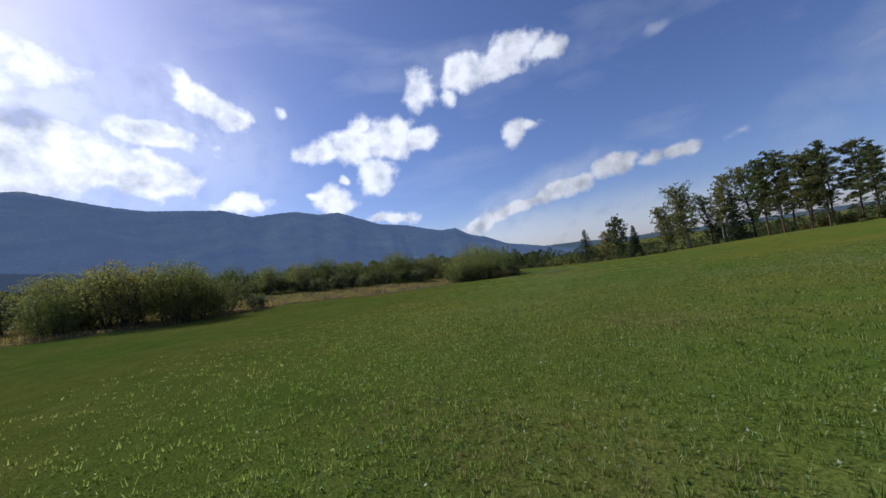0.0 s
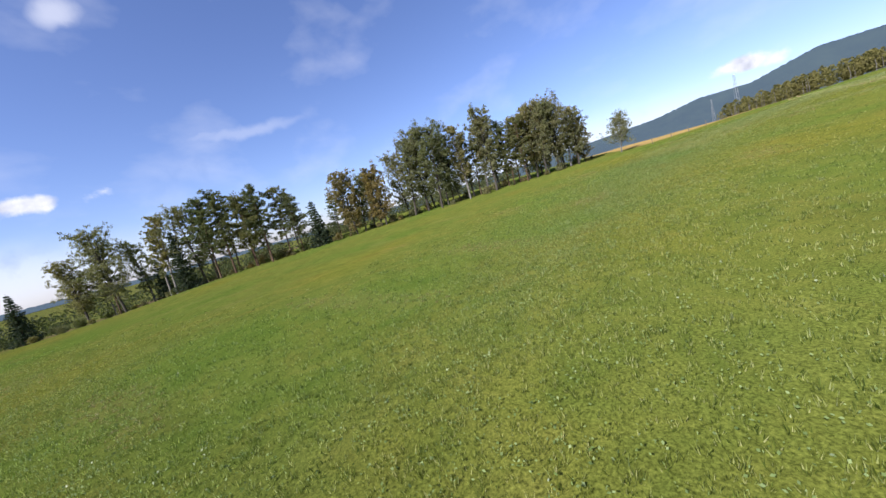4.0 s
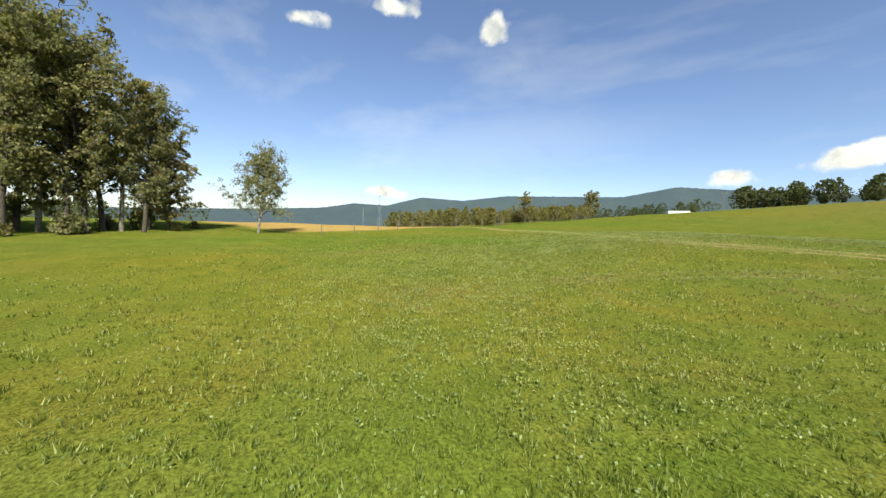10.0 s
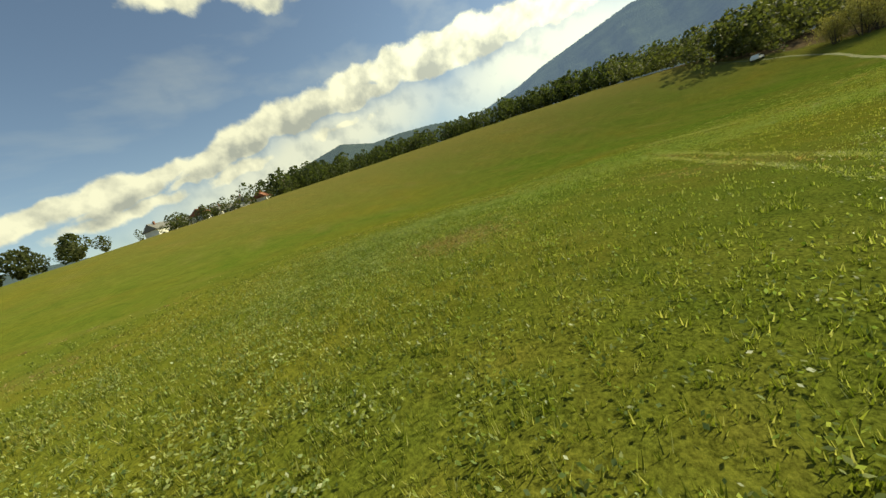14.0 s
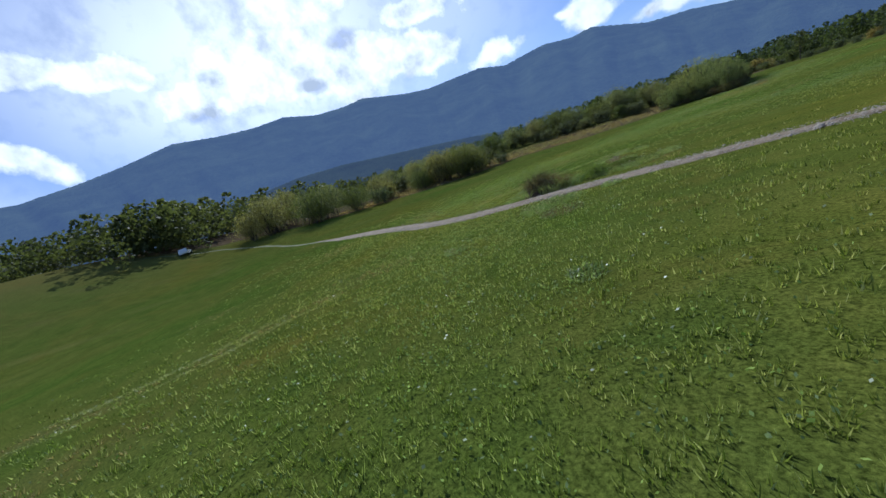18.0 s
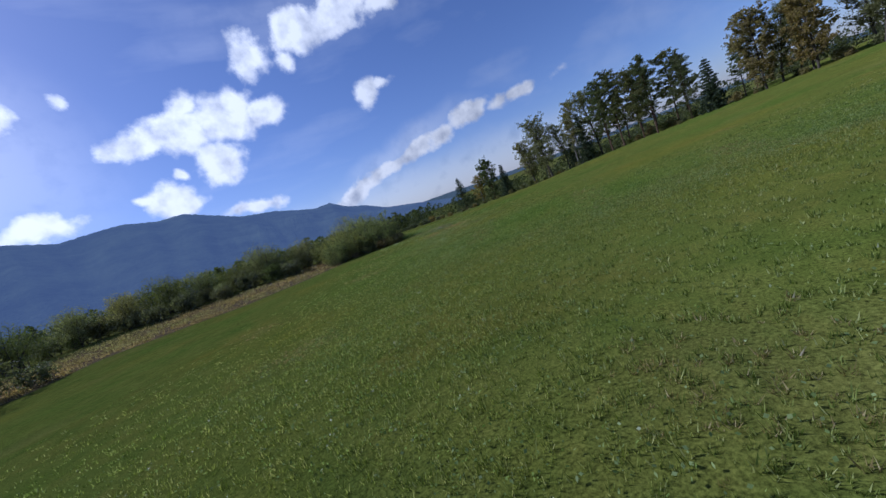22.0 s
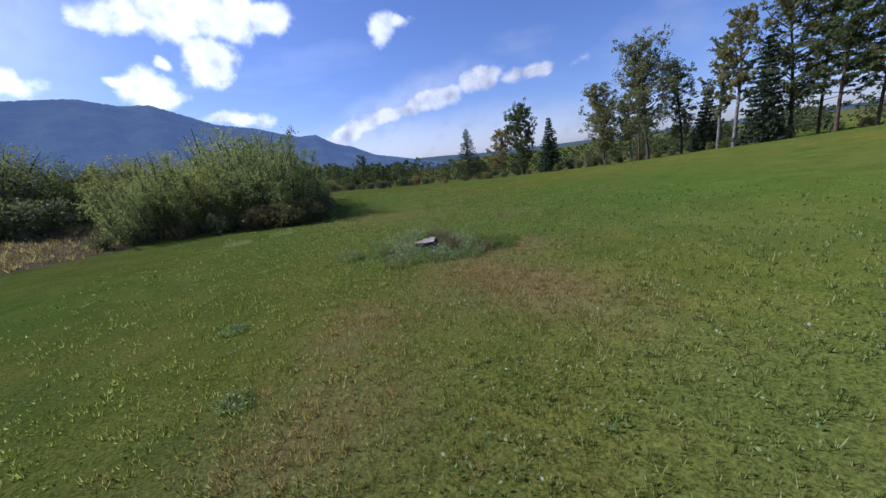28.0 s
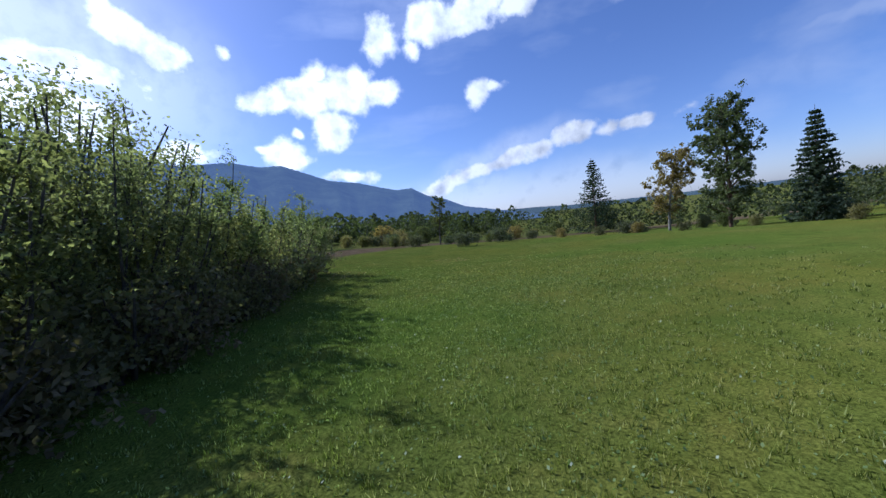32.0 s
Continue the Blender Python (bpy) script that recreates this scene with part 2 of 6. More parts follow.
    link(alpha2.outputs[0], alpha3.inputs[0]), link(soft_field(VEILS), alpha3.inputs[1])
    # cloud body: lit on the side of the sun, greyer where it is thick
    toward = add("ShaderNodeVectorMath", op="ADD")
    toward.inputs[1].default_value = SUN * 0.03
    link(co.outputs["Generated"], toward.inputs[0])
    puff2 = add("ShaderNodeTexNoise")
    puff2.inputs["Scale"].default_value, puff2.inputs["Detail"].default_value, puff2.inputs["Roughness"].default_value = 15.0, 5, 0.55
    link(toward.outputs[0], puff2.inputs["Vector"])
    puff3 = add("ShaderNodeTexNoise")
    puff3.inputs["Scale"].default_value, puff3.inputs["Detail"].default_value, puff3.inputs["Roughness"].default_value = 15.0, 5, 0.55
    link(co.outputs["Generated"], puff3.inputs["Vector"])
    relief = add("ShaderNodeMath", op="SUBTRACT")
    link(puff3.outputs["Fac"], relief.inputs[0]), link(puff2.outputs["Fac"], relief.inputs[1])
    core = add("ShaderNodeMath", op="MULTIPLY_ADD")
    core.inputs[1].default_value, core.inputs[2].default_value = -0.05, 0.7
    link(dens.outputs[0], core.inputs[0])
    lit = add("ShaderNodeMath", op="MULTIPLY_ADD")
    lit.inputs[1].default_value = 2.0
    link(relief.outputs[0], lit.inputs[0]), link(core.outputs[0], lit.inputs[2])
    under = add("ShaderNodeMath", op="MULTIPLY_ADD")
    under.inputs[1].default_value = -1.0
    link(soft_field([(b[0], b[1] - 0.2, b[2] * 1.15, b[3] * 1.9, b[4], 0.62) for b in BELLIES]), under.inputs[0]), link(lit.outputs[0], under.inputs[2])
    shade = add("ShaderNodeValToRGB")
    e = shade.color_ramp.elements
    e[0].position, e[0].color = 0.0, (3.2, 3.4, 4.0, 1)
    e[1].position, e[1].color = 0.8, (7.3, 7.2, 7.2, 1)
    link(under.outputs[0], shade.inputs["Fac"])
    # cloud shines more strongly the nearer it stands to the sun
    near = add("ShaderNodeVectorMath", op="DOT_PRODUCT")
    near.inputs[1].default_value = SUN
    link(co.outputs["Generated"], near.inputs[0])
    gain = add("ShaderNodeMapRange")
    gain.interpolation_type = "SMOOTHSTEP"
    gain.inputs["From Min"].default_value, gain.inputs["From Max"].default_value = 0.1, 0.97
    gain.inputs["To Min"].default_value, gain.inputs["To Max"].default_value = 1.0, 1.85
    link(near.outputs["Value"], gain.inputs["Value"])
    bright = add("ShaderNodeVectorMath", op="SCALE")
    link(shade.outputs[0], bright.inputs[0]), link(gain.outputs[0], bright.inputs["Scale"])
    out = add("ShaderNodeMix")
    out.data_type = "RGBA"
    link(alpha3.outputs[0], out.inputs["Factor"])
    tinted = add("ShaderNodeMix", blend="MULTIPLY")
    tinted.data_type = "RGBA"
    tinted.inputs["Factor"].default_value, tinted.inputs["B"].default_value = 1.0, (1.0, 0.97, 1.17, 1)
    link(sky.outputs[0], tinted.inputs["A"])
    link(tinted.outputs["Result"], out.inputs["A"]), link(bright.outputs[0], out.inputs["B"])
    bg = add("ShaderNodeBackground")
    bg.inputs["Strength"].default_value = 0.1
    link(out.outputs["Result"], bg.inputs["Color"])
    end = add("ShaderNodeOutputWorld")
    link(bg.outputs[0], end.inputs["Surface"])


build_world()
sun = new("sun", bpy.data.lights.new("sun", "SUN"))
sun.data.energy, sun.data.angle, sun.data.color = 5.0, radians(0.6), (1.0, 0.95, 0.86)
sun.matrix_world = look(SUN * 100, (0, 0, 0))

# ---- materials ----
def material(name):
    m = bpy.data.materials.new(name)
    m.use_nodes = True
    add, link = nodes_of(m.node_tree)
    out = add("ShaderNodeOutputMaterial")
    b = add("ShaderNodeBsdfPrincipled")
    b.inputs["Specular IOR Level"].default_value = 0.3
    link(b.outputs[0], out.inputs["Surface"])
    return m, add, link, b, out


def ramp(add, link, fac, stops):
    r = add("ShaderNodeValToRGB")
    e = r.color_ramp.elements
    while len(e) < len(stops):
        e.new(0.5)
    for el, (p, c) in zip(e, stops):
        el.position, el.color = p, (*c, 1)
    link(fac, r.inputs["Fac"])
    return r.outputs["Color"]


def noise_of(add, link, scale, detail=4, rough=0.55, coord="Object", dist=0.0):
    co = add("ShaderNodeTexCoord")
    n = add("ShaderNodeTexNoise")
    n.inputs["Scale"].default_value, n.inputs["Detail"].default_value, n.inputs["Roughness"].default_value = scale, detail, rough
    n.inputs["Distortion"].default_value = dist
    link(co.outputs[coord], n.inputs["Vector"])
    return n.outputs["Fac"]


def mixed(add, link, fac, a, b, blend="MIX"):
    m = add("ShaderNodeMix", blend=blend)
    m.data_type = "RGBA"
    if isinstance(fac, float):
        m.inputs["Factor"].default_value = fac
    else:
        link(fac, m.inputs["Factor"])
    for key, v in (("A", a), ("B", b)):
        if isinstance(v, tuple):
            m.inputs[key].default_value = (*v, 1)
        else:
            link(v, m.inputs[key])
    return m.outputs["Result"]


def bumped(add, link, b, height, strength, distance):
    n = add("ShaderNodeBump")
    n.inputs["Strength"].default_value, n.inputs["Distance"].default_value = strength, distance
    link(height, n.inputs["Height"])
    link(n.outputs[0], b.inputs["Normal"])


def leaf_material(name, dark, mid, light, glow=0.35, scale=0.6, rough=0.65, gloss=0.14):
    """Foliage: each leaf has its own tone, each tree its own cast, and light comes through."""
    m, add, link, b, out = material(name)
    geo, info = add("ShaderNodeNewGeometry"), add("ShaderNodeObjectInfo")
    tone = ramp(add, link, geo.outputs["Random Per Island"], [(0.0, dark), (0.55, mid), (1.0, light)])
    broad = noise_of(add, link, scale, 2)
    tone = mixed(add, link, ramp(add, link, broad, [(0.35, (0, 0, 0)), (0.7, (1, 1, 1))]), tone, mixed(add, link, 0.6, tone, light), "MIX")
    cast = ramp(add, link, info.outputs["Random"], [(0.0, (0.82, 0.9, 0.8)), (0.5, (1, 1, 1)), (1.0, (1.12, 1.0, 0.8))])
    tone = mixed(add, link, 1.0, tone, cast, "MULTIPLY")
    link(tone, b.inputs["Base Color"])
    b.inputs["Roughness"].default_value = rough
    b.inputs["Diffuse Roughness"].default_value = 0.8
    b.inputs["Specular IOR Level"].default_value = gloss
    t = add("ShaderNodeBsdfTranslucent")
    link(mixed(add, link, 1.0, tone, (1.5, 1.6, 0.8), "MULTIPLY"), t.inputs["Color"])
    s = add("ShaderNodeMixShader")
    s.inputs[0].default_value = glow
    link(b.outputs[0], s.inputs[1]), link(t.outputs[0], s.inputs[2])
    link(s.outputs[0], out.inputs["Surface"])
    return m


def bark_material(name, dark, light, scale=6.0):
    m, add, link, b, out = material(name)
    n = noise_of(add, link, scale, 6, 0.7)
    link(ramp(add, link, n, [(0.35, dark), (0.65, light)]), b.inputs["Base Color"])
    b.inputs["Roughness"].default_value = 0.9
    bumped(add, link, b, n, 0.6, 0.03)
    return m


M_LEAF = leaf_material("broad_leaf", (0.085, 0.09, 0.04), (0.17, 0.172, 0.08), (0.32, 0.3, 0.165), 0.36)
M_LEAF_RUST = leaf_material("autumn_leaf", (0.12, 0.1, 0.042), (0.21, 0.175, 0.075), (0.34, 0.28, 0.14), 0.42)
M_PINE = leaf_material("pine_needles", (0.055, 0.068, 0.032), (0.11, 0.128, 0.06), (0.21, 0.22, 0.11), 0.33)
M_SPRUCE = leaf_material("spruce_needles", (0.02, 0.034, 0.02), (0.042, 0.062, 0.036), (0.09, 0.115, 0.065), 0.2)
M_WILLOW = leaf_material("willow_leaf", (0.075, 0.092, 0.042), (0.14, 0.158, 0.076), (0.26, 0.27, 0.155), 0.6, 0.6, 0.7)
M_SHRUB = leaf_material("shrub_leaf", (0.07, 0.09, 0.03), (0.115, 0.13, 0.045), (0.19, 0.2, 0.075), 0.3)
M_SCRUB = leaf_material("scrub_leaf", (0.085, 0.08, 0.026), (0.16, 0.145, 0.05), (0.26, 0.22, 0.085), 0.35)
M_GREY = leaf_material("grey_shrub_leaf", (0.05, 0.06, 0.035), (0.1, 0.11, 0.065), (0.17, 0.175, 0.11))
M_DRY = leaf_material("dry_stalks", (0.1, 0.075, 0.04), (0.19, 0.145, 0.08), (0.3, 0.24, 0.14), 0.2)
# pale weed leaves; the lightest tone is raised to imitate glints on them
M_WEED = leaf_material("weed_leaf", (0.07, 0.11, 0.025), (0.16, 0.215, 0.06), (0.4, 0.45, 0.21), 0.35, 0.6, 0.42, 0.4)
M_NETTLE = leaf_material("nettle_leaf", (0.05, 0.085, 0.02), (0.1, 0.15, 0.035), (0.19, 0.25, 0.07), 0.45, 0.6, 0.6, 0.2)
M_SILVER = leaf_material("silver_leaf", (0.075, 0.105, 0.035), (0.15, 0.19, 0.075), (0.34, 0.37, 0.2), 0.35, 0.6, 0.55, 0.2)
M_BRUSH = leaf_material("brush_leaf", (0.06, 0.065, 0.034), (0.115, 0.118, 0.062), (0.2, 0.2, 0.115), 0.35)
M_BRAMBLE = leaf_material("bramble_leaf", (0.06, 0.05, 0.028), (0.12, 0.095, 0.05), (0.22, 0.17, 0.1), 0.2)
M_FLOWER = leaf_material("pale_flower", (0.3, 0.29, 0.21), (0.42, 0.4, 0.3), (0.6, 0.58, 0.47), 0.2)
M_BARK = bark_material("grey_bark", (0.035, 0.03, 0.024), (0.11, 0.095, 0.075))
M_PINEBARK = bark_material("pine_bark", (0.05, 0.032, 0.02), (0.17, 0.105, 0.065))
M_BIRCH = bark_material("birch_bark", (0.07, 0.062, 0.05), (0.3, 0.28, 0.25), 3.0)


def plain_material(name, dark, light, rough=0.7, scale=3.0, bump=0.0, metal=0.0):
    m, add, link, b, out = material(name)
    n = noise_of(add, link, scale, 6, 0.65)
    link(ramp(add, link, n, [(0.3, dark), (0.7, light)]), b.inputs["Base Color"])
    b.inputs["Roughness"].default_value, b.inputs["Metallic"].default_value = rough, metal
    if bump:
        bumped(add, link, b, n, 0.7, bump)
    return m


M_STONE = plain_material("pale_stone", (0.2, 0.165, 0.13), (0.42, 0.36, 0.29), 0.85, 9.0, 0.02)
M_STUMP = plain_material("weathered_cut_wood", (0.17, 0.13, 0.095), (0.5, 0.42, 0.33), 0.9, 7.0, 0.02)
M_RENDER = plain_material("white_render", (0.66, 0.64, 0.6), (0.8, 0.78, 0.74), 0.8, 0.6)
M_ROOF = plain_material("red_tile_roof", (0.16, 0.06, 0.035), (0.3, 0.13, 0.08), 0.8, 2.0)
M_ROOF_GREY = plain_material("grey_roof", (0.12, 0.12, 0.12), (0.22, 0.21, 0.2), 0.8, 2.0)
M_GLASS = plain_material("dark_glass", (0.02, 0.025, 0.03), (0.04, 0.05, 0.06), 0.1, 1.0)
M_METAL = plain_material("galvanised_steel", (0.3, 0.31, 0.32), (0.45, 0.46, 0.47), 0.45, 4.0, 0.0, 0.8)
M_CARPAINT = plain_material("white_car_paint", (0.72, 0.72, 0.72), (0.8, 0.8, 0.8), 0.25, 0.5)
M_RUBBER = plain_material("black_rubber", (0.012, 0.012, 0.012), (0.03, 0.03, 0.03), 0.8, 8.0)
M_WOOD = plain_material("weathered_wood", (0.1, 0.08, 0.06), (0.24, 0.2, 0.15), 0.85, 5.0, 0.01)
M_POLY = plain_material("white_polythene", (0.6, 0.62, 0.62), (0.75, 0.76, 0.76), 0.4, 0.5)


def haze_glow_material(name, dark, light, veil, amount, scale):
    """Far wooded slopes: woods in daylight, with the blue air light that lies between put in as a glow."""
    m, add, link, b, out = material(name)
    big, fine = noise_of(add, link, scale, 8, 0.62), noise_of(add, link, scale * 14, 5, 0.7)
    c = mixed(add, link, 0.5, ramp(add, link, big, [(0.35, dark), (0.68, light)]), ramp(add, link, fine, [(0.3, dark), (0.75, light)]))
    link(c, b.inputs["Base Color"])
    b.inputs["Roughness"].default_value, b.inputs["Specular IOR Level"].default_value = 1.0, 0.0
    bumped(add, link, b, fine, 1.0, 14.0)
    # blue emission on the slopes stands in for the haze
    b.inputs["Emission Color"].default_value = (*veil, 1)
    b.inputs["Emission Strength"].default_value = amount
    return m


M_MOUNT = haze_glow_material("wooded_mountain", (0.008, 0.014, 0.01), (0.075, 0.095, 0.05), (0.2, 0.3, 0.6), 0.35, 0.006)
M_FOOT = haze_glow_material("wooded_foothill", (0.008, 0.014, 0.008), (0.06, 0.075, 0.035), (0.19, 0.27, 0.48), 0.24, 0.012)
M_HILLS = haze_glow_material("far_wooded_hills", (0.015, 0.024, 0.014), (0.04, 0.055, 0.028), (0.24, 0.33, 0.52), 0.25, 0.005)
M_FARWOOD = leaf_material("far_wood_leaf", (0.04, 0.052, 0.024), (0.072, 0.086, 0.038), (0.13, 0.14, 0.06), 0.35, 0.05)

# ---- building helpers ----
def mesh_of(name, verts, faces, mat=None, smooth_it=False):
    """A mesh from arrays; faces is an (n, 3) or (n, 4) array."""
    verts, faces = np.asarray(verts, np.float32), np.asarray(faces, np.int32)
    me = bpy.data.meshes.new(name)
    n, k = faces.shape
    me.vertices.add(len(verts)), me.loops.add(n * k), me.polygons.add(n)
    me.vertices.foreach_set("co", verts.ravel())
    me.loops.foreach_set("vertex_index", faces.ravel())
    me.polygons.foreach_set("loop_start", np.arange(0, n * k, k, dtype=np.int32))
    me.polygons.foreach_set("loop_total", np.full(n, k, np.int32))
    if smooth_it:
        me.polygons.foreach_set("use_smooth", np.ones(n, bool))
    me.update(calc_edges=True)
    if mat:
        me.materials.append(mat)
    return me


def part(name, data, mat=None, parent=None, label=""):
    """Links a bmesh or a mesh as one mesh object under a thing or a part."""
    if isinstance(data, bmesh.types.BMesh):
        me = bpy.data.meshes.new(name)
        data.to_mesh(me)
        data.free()
        data = me
    if mat and not data.materials:
        data.materials.append(mat)
    ob = new(name, data)
    if parent:
        ob.parent = parent
    if label:
        ob["label"] = label
    return ob


def thing(name, x, y, label, category, group="", turn=0.0, dz=0.0, kind=""):
    ob = new(name)
    ob.matrix_basis = pose(x, y, float(ground_z(x, y)) + dz, 0, 0, turn)
    return tagged(ob, label, category, group, kind)


def box(bm, x, y, z, sx, sy, sz, bevel=0.0):
    """Adds a box with its centre at x, y, z."""
    made = bmesh.ops.create_cube(bm, size=1)["verts"]
    bmesh.ops.scale(bm, vec=(sx, sy, sz), verts=made)
    bmesh.ops.translate(bm, vec=(x, y, z), verts=made)
    if bevel:
        edges = list({e for v in made for e in v.link_edges})
        bmesh.ops.bevel(bm, geom=edges, offset=bevel, segments=2, affect="EDGES", profile=0.5)
    return made


def tube_arrays(points, radii, sides):
    """A tapered tube along points, as vertices and quads."""
    pts = np.asarray(points, float)
    tang = np.gradient(pts, axis=0)
    tang /= np.linalg.norm(tang, axis=1)[:, None] + 1e-9
    ref = np.where(np.abs(tang[:, 2:3]) > 0.9, [[1.0, 0, 0]], [[0, 0, 1.0]])
    a = np.cross(tang, ref)
    a /= np.linalg.norm(a, axis=1)[:, None] + 1e-9
    b = np.cross(tang, a)
    ang = np.linspace(0, 2 * np.pi, sides, endpoint=False)
    ring = a[:, None] * np.cos(ang)[None, :, None] + b[:, None] * np.sin(ang)[None, :, None]
    v = (pts[:, None] + ring * np.asarray(radii)[:, None, None]).reshape(-1, 3)
    i, j = np.meshgrid(np.arange(len(pts) - 1), np.arange(sides), indexing="ij")
    n = (j + 1) % sides
    f = np.stack([i * sides + j, i * sides + n, (i + 1) * sides + n, (i + 1) * sides + j], -1).reshape(-1, 4)
    return v, f


def tubes_mesh(name, lines, mat, sides=7):
    vs, fs, n = [], [], 0
    for pts, radii, *s in lines:
        v, f = tube_arrays(pts, radii, s[0] if s else sides)
        vs.append(v), fs.append(f + n)
        n += len(v)
    return mesh_of(name, np.concatenate(vs), np.concatenate(fs), mat, True)


# ---- the ground ----
def spread(lo, hi, step, far):
    """Grid lines: even between lo and hi, then ever wider out to far."""
    core = list(np.arange(lo, hi + 0.01, step))
    d, s = 0.0, step
    while d < far:
        s *= 1.16
        d += s
        core.append(hi + d)
        core.insert(0, lo - d)
    return np.array(core)


def wet_amount(x, y):
    """Brown rough ground of the wetland to the north-west."""
    wob = 3.0 * np.sin(x * 0.09) + 1.5 * np.sin(x * 0.31 + 1.0) + 1.5 * np.sin(y * 0.17)
    edge = np.interp(x, [-140, -75, -62, -52, -36, -30, -24, -10, 0, 15, 24, 34, 60], [-30, -4, 17, 38, 58, 72, 83, 88, 90, 99, 112, 140, 175])
    far = np.interp(x, [-140, -55, -24, 5, 15, 60], [60, 96, 116, 124, 128, 200])
    return smooth(-1.5, 1.5, y - edge - wob * 0.25) * (1 - 0.75 * smooth(-4, 8, y - far - wob))


def stubble_amount(x, y):
    """Pale stubble field to the south-east, beyond the last tree."""
    wob = 1.5 * np.sin(x * 0.13) + np.sin(y * 0.2)
    return smooth(-1, 1, x - 92 - 0.08 * (-y - 22) + wob * 0.4) * smooth(-1.5, 1.5, -y - 25 + wob * 0.3) * smooth(2, -2, -y - 66 - wob) * smooth(14, 0, x - 150)


TYRE_LINES = [[(50, -32.7), (42, -33.4), (30, -35), (18, -36.3)], [(46, -27.4), (48, -26), (53.5, -22), (57.1, -19.2), (59.4, -17.2)], [(5.4, -35), (6.7, -33.7), (8.1, -31.2), (8.7, -28.5), (9.2, -26)], [(5.4, -7.3), (6.2, -5.6), (8.1, -3.2), (11.1, 0.3), (13.5, 2.4), (17, 4.6)]]


def line_distance(x, y, line):
    """Distance from a broken line in the plan."""
    out = np.full(np.shape(x), 99.0)
    for (ax, ay), (bx, by) in zip(line[:-1], line[1:]):
        k = np.clip(((x - ax) * (bx - ax) + (y - ay) * (by - ay)) / ((bx - ax) ** 2 + (by - ay) ** 2), 0, 1)
        out = np.minimum(out, np.hypot(x - ax - k * (bx - ax), y - ay - k * (by - ay)))
    return out


def dry_amount(x, y):
    """Dry, worn grass before the stone, and small patches about the meadow."""
    a = 1.3 * np.exp(-(((x - 33.6 - 0.12 * (72 - y)) / 1.35) ** 2 + ((y - 70) / 2.9) ** 2))
    b = 0.8 * np.exp(-(((x - 29.8) / 1.2) ** 2 + ((y - 70.4) / 1.0) ** 2)) + 0.7 * np.exp(-(((x - 36.5) / 1.6) ** 2 + ((y - 73) / 1.2) ** 2)) + 0.6 * np.exp(-(((x - 28) / 1.5) ** 2 + ((y - 67) / 1.5) ** 2))
    c = 0.3 * np.exp(-(((x - 38) / 4) ** 2 + ((y - 92) / 5) ** 2)) + 0.25 * np.exp(-(((x - 31) / 3) ** 2 + ((y - 60) / 4) ** 2))
    s = np.clip(np.sin(x * 0.31 + 2 * np.sin(y * 0.11)) * np.sin(y * 0.27 + 1.7 * np.sin(x * 0.13)) - 0.75, 0, 1) * 0.8
    dx, dy = x - 40, y - 15
    ang = np.degrees(np.arctan2(dy, dx))
    slope_dry = 0.5 * smooth(75, 150, np.hypot(dx, dy)) * smooth(-75, -110, ang) + 0.5 * smooth(75, 150, np.hypot(dx, dy)) * smooth(172, 180, ang)
    worn = 0.75 * np.exp(-(((x - 47) / 1.6) ** 2 + ((y + 43.2) / 1.3) ** 2))
    faint = sum(0.32 * np.exp(-(line_distance(x, y, line) / 0.3) ** 2) for line in TYRE_LINES)
    return np.clip(a + b + c + s + slope_dry + worn + faint, 0, 1)


def ground_material():
    m, add, link, b, out = material("meadow")
    cover = add("ShaderNodeVertexColor")
    cover.layer_name = "cover"
    split = add("ShaderNodeSeparateColor")
    link(cover.outputs["Color"], split.inputs[0])
    big, mid, fine = noise_of(add, link, 0.045, 5), noise_of(add, link, 0.5, 6, 0.65, dist=0.6), noise_of(add, link, 19.0, 7, 0.78)
    tone = ramp(add, link, mid, [(0.3, (0.083, 0.112, 0.019)), (0.55, (0.119, 0.139, 0.025)), (0.8, (0.156, 0.161, 0.035))])
    broad = ramp(add, link, big, [(0.36, (0.84, 1.0, 0.85)), (0.5, (1, 1, 1)), (0.66, (1.16, 1.03, 0.9))])
    tone = mixed(add, link, 1.0, tone, broad, "MULTIPLY")
    blades = ramp(add, link, fine, [(0.36, (0.14, 0.17, 0.17)), (0.5, (0.88, 0.88, 0.88)), (0.68, (1.85, 1.8, 1.85))])
    tone = mixed(add, link, 0.85, tone, blades, "MULTIPLY")
    tired = ramp(add, link, noise_of(add, link, 0.17, 6, 0.65, dist=1.0), [(0.5, (0, 0, 0)), (0.72, (0.8, 0.8, 0.8))])
    tone = mixed(add, link, tired, tone, mixed(add, link, 1.0, tone, (1.2, 0.94, 1.05), "MULTIPLY"))
    dry = ramp(add, link, fine, [(0.3, (0.07, 0.06, 0.02)), (0.5, (0.19, 0.145, 0.055)), (0.75, (0.36, 0.28, 0.13))])
    brown = ramp(add, link, noise_of(add, link, 0.8, 7, 0.7), [(0.3, (0.06, 0.044, 0.024)), (0.5, (0.115, 0.082, 0.048)), (0.72, (0.19, 0.145, 0.09))])
    straw = ramp(add, link, mid, [(0.3, (0.23, 0.155, 0.05)), (0.7, (0.36, 0.25, 0.095))])
    tone = mixed(add, link, split.outputs["Blue"], tone, dry)
    tone = mixed(add, link, split.outputs["Red"], tone, brown)
    tone = mixed(add, link, split.outputs["Green"], tone, straw)
    link(tone, b.inputs["Base Color"])
    b.inputs["Roughness"].default_value, b.inputs["Specular IOR Level"].default_value = 1.0, 0.0
    b.inputs["Diffuse Roughness"].default_value = 0.4
    bumped(add, link, b, fine, 0.45, 0.05)
    return m


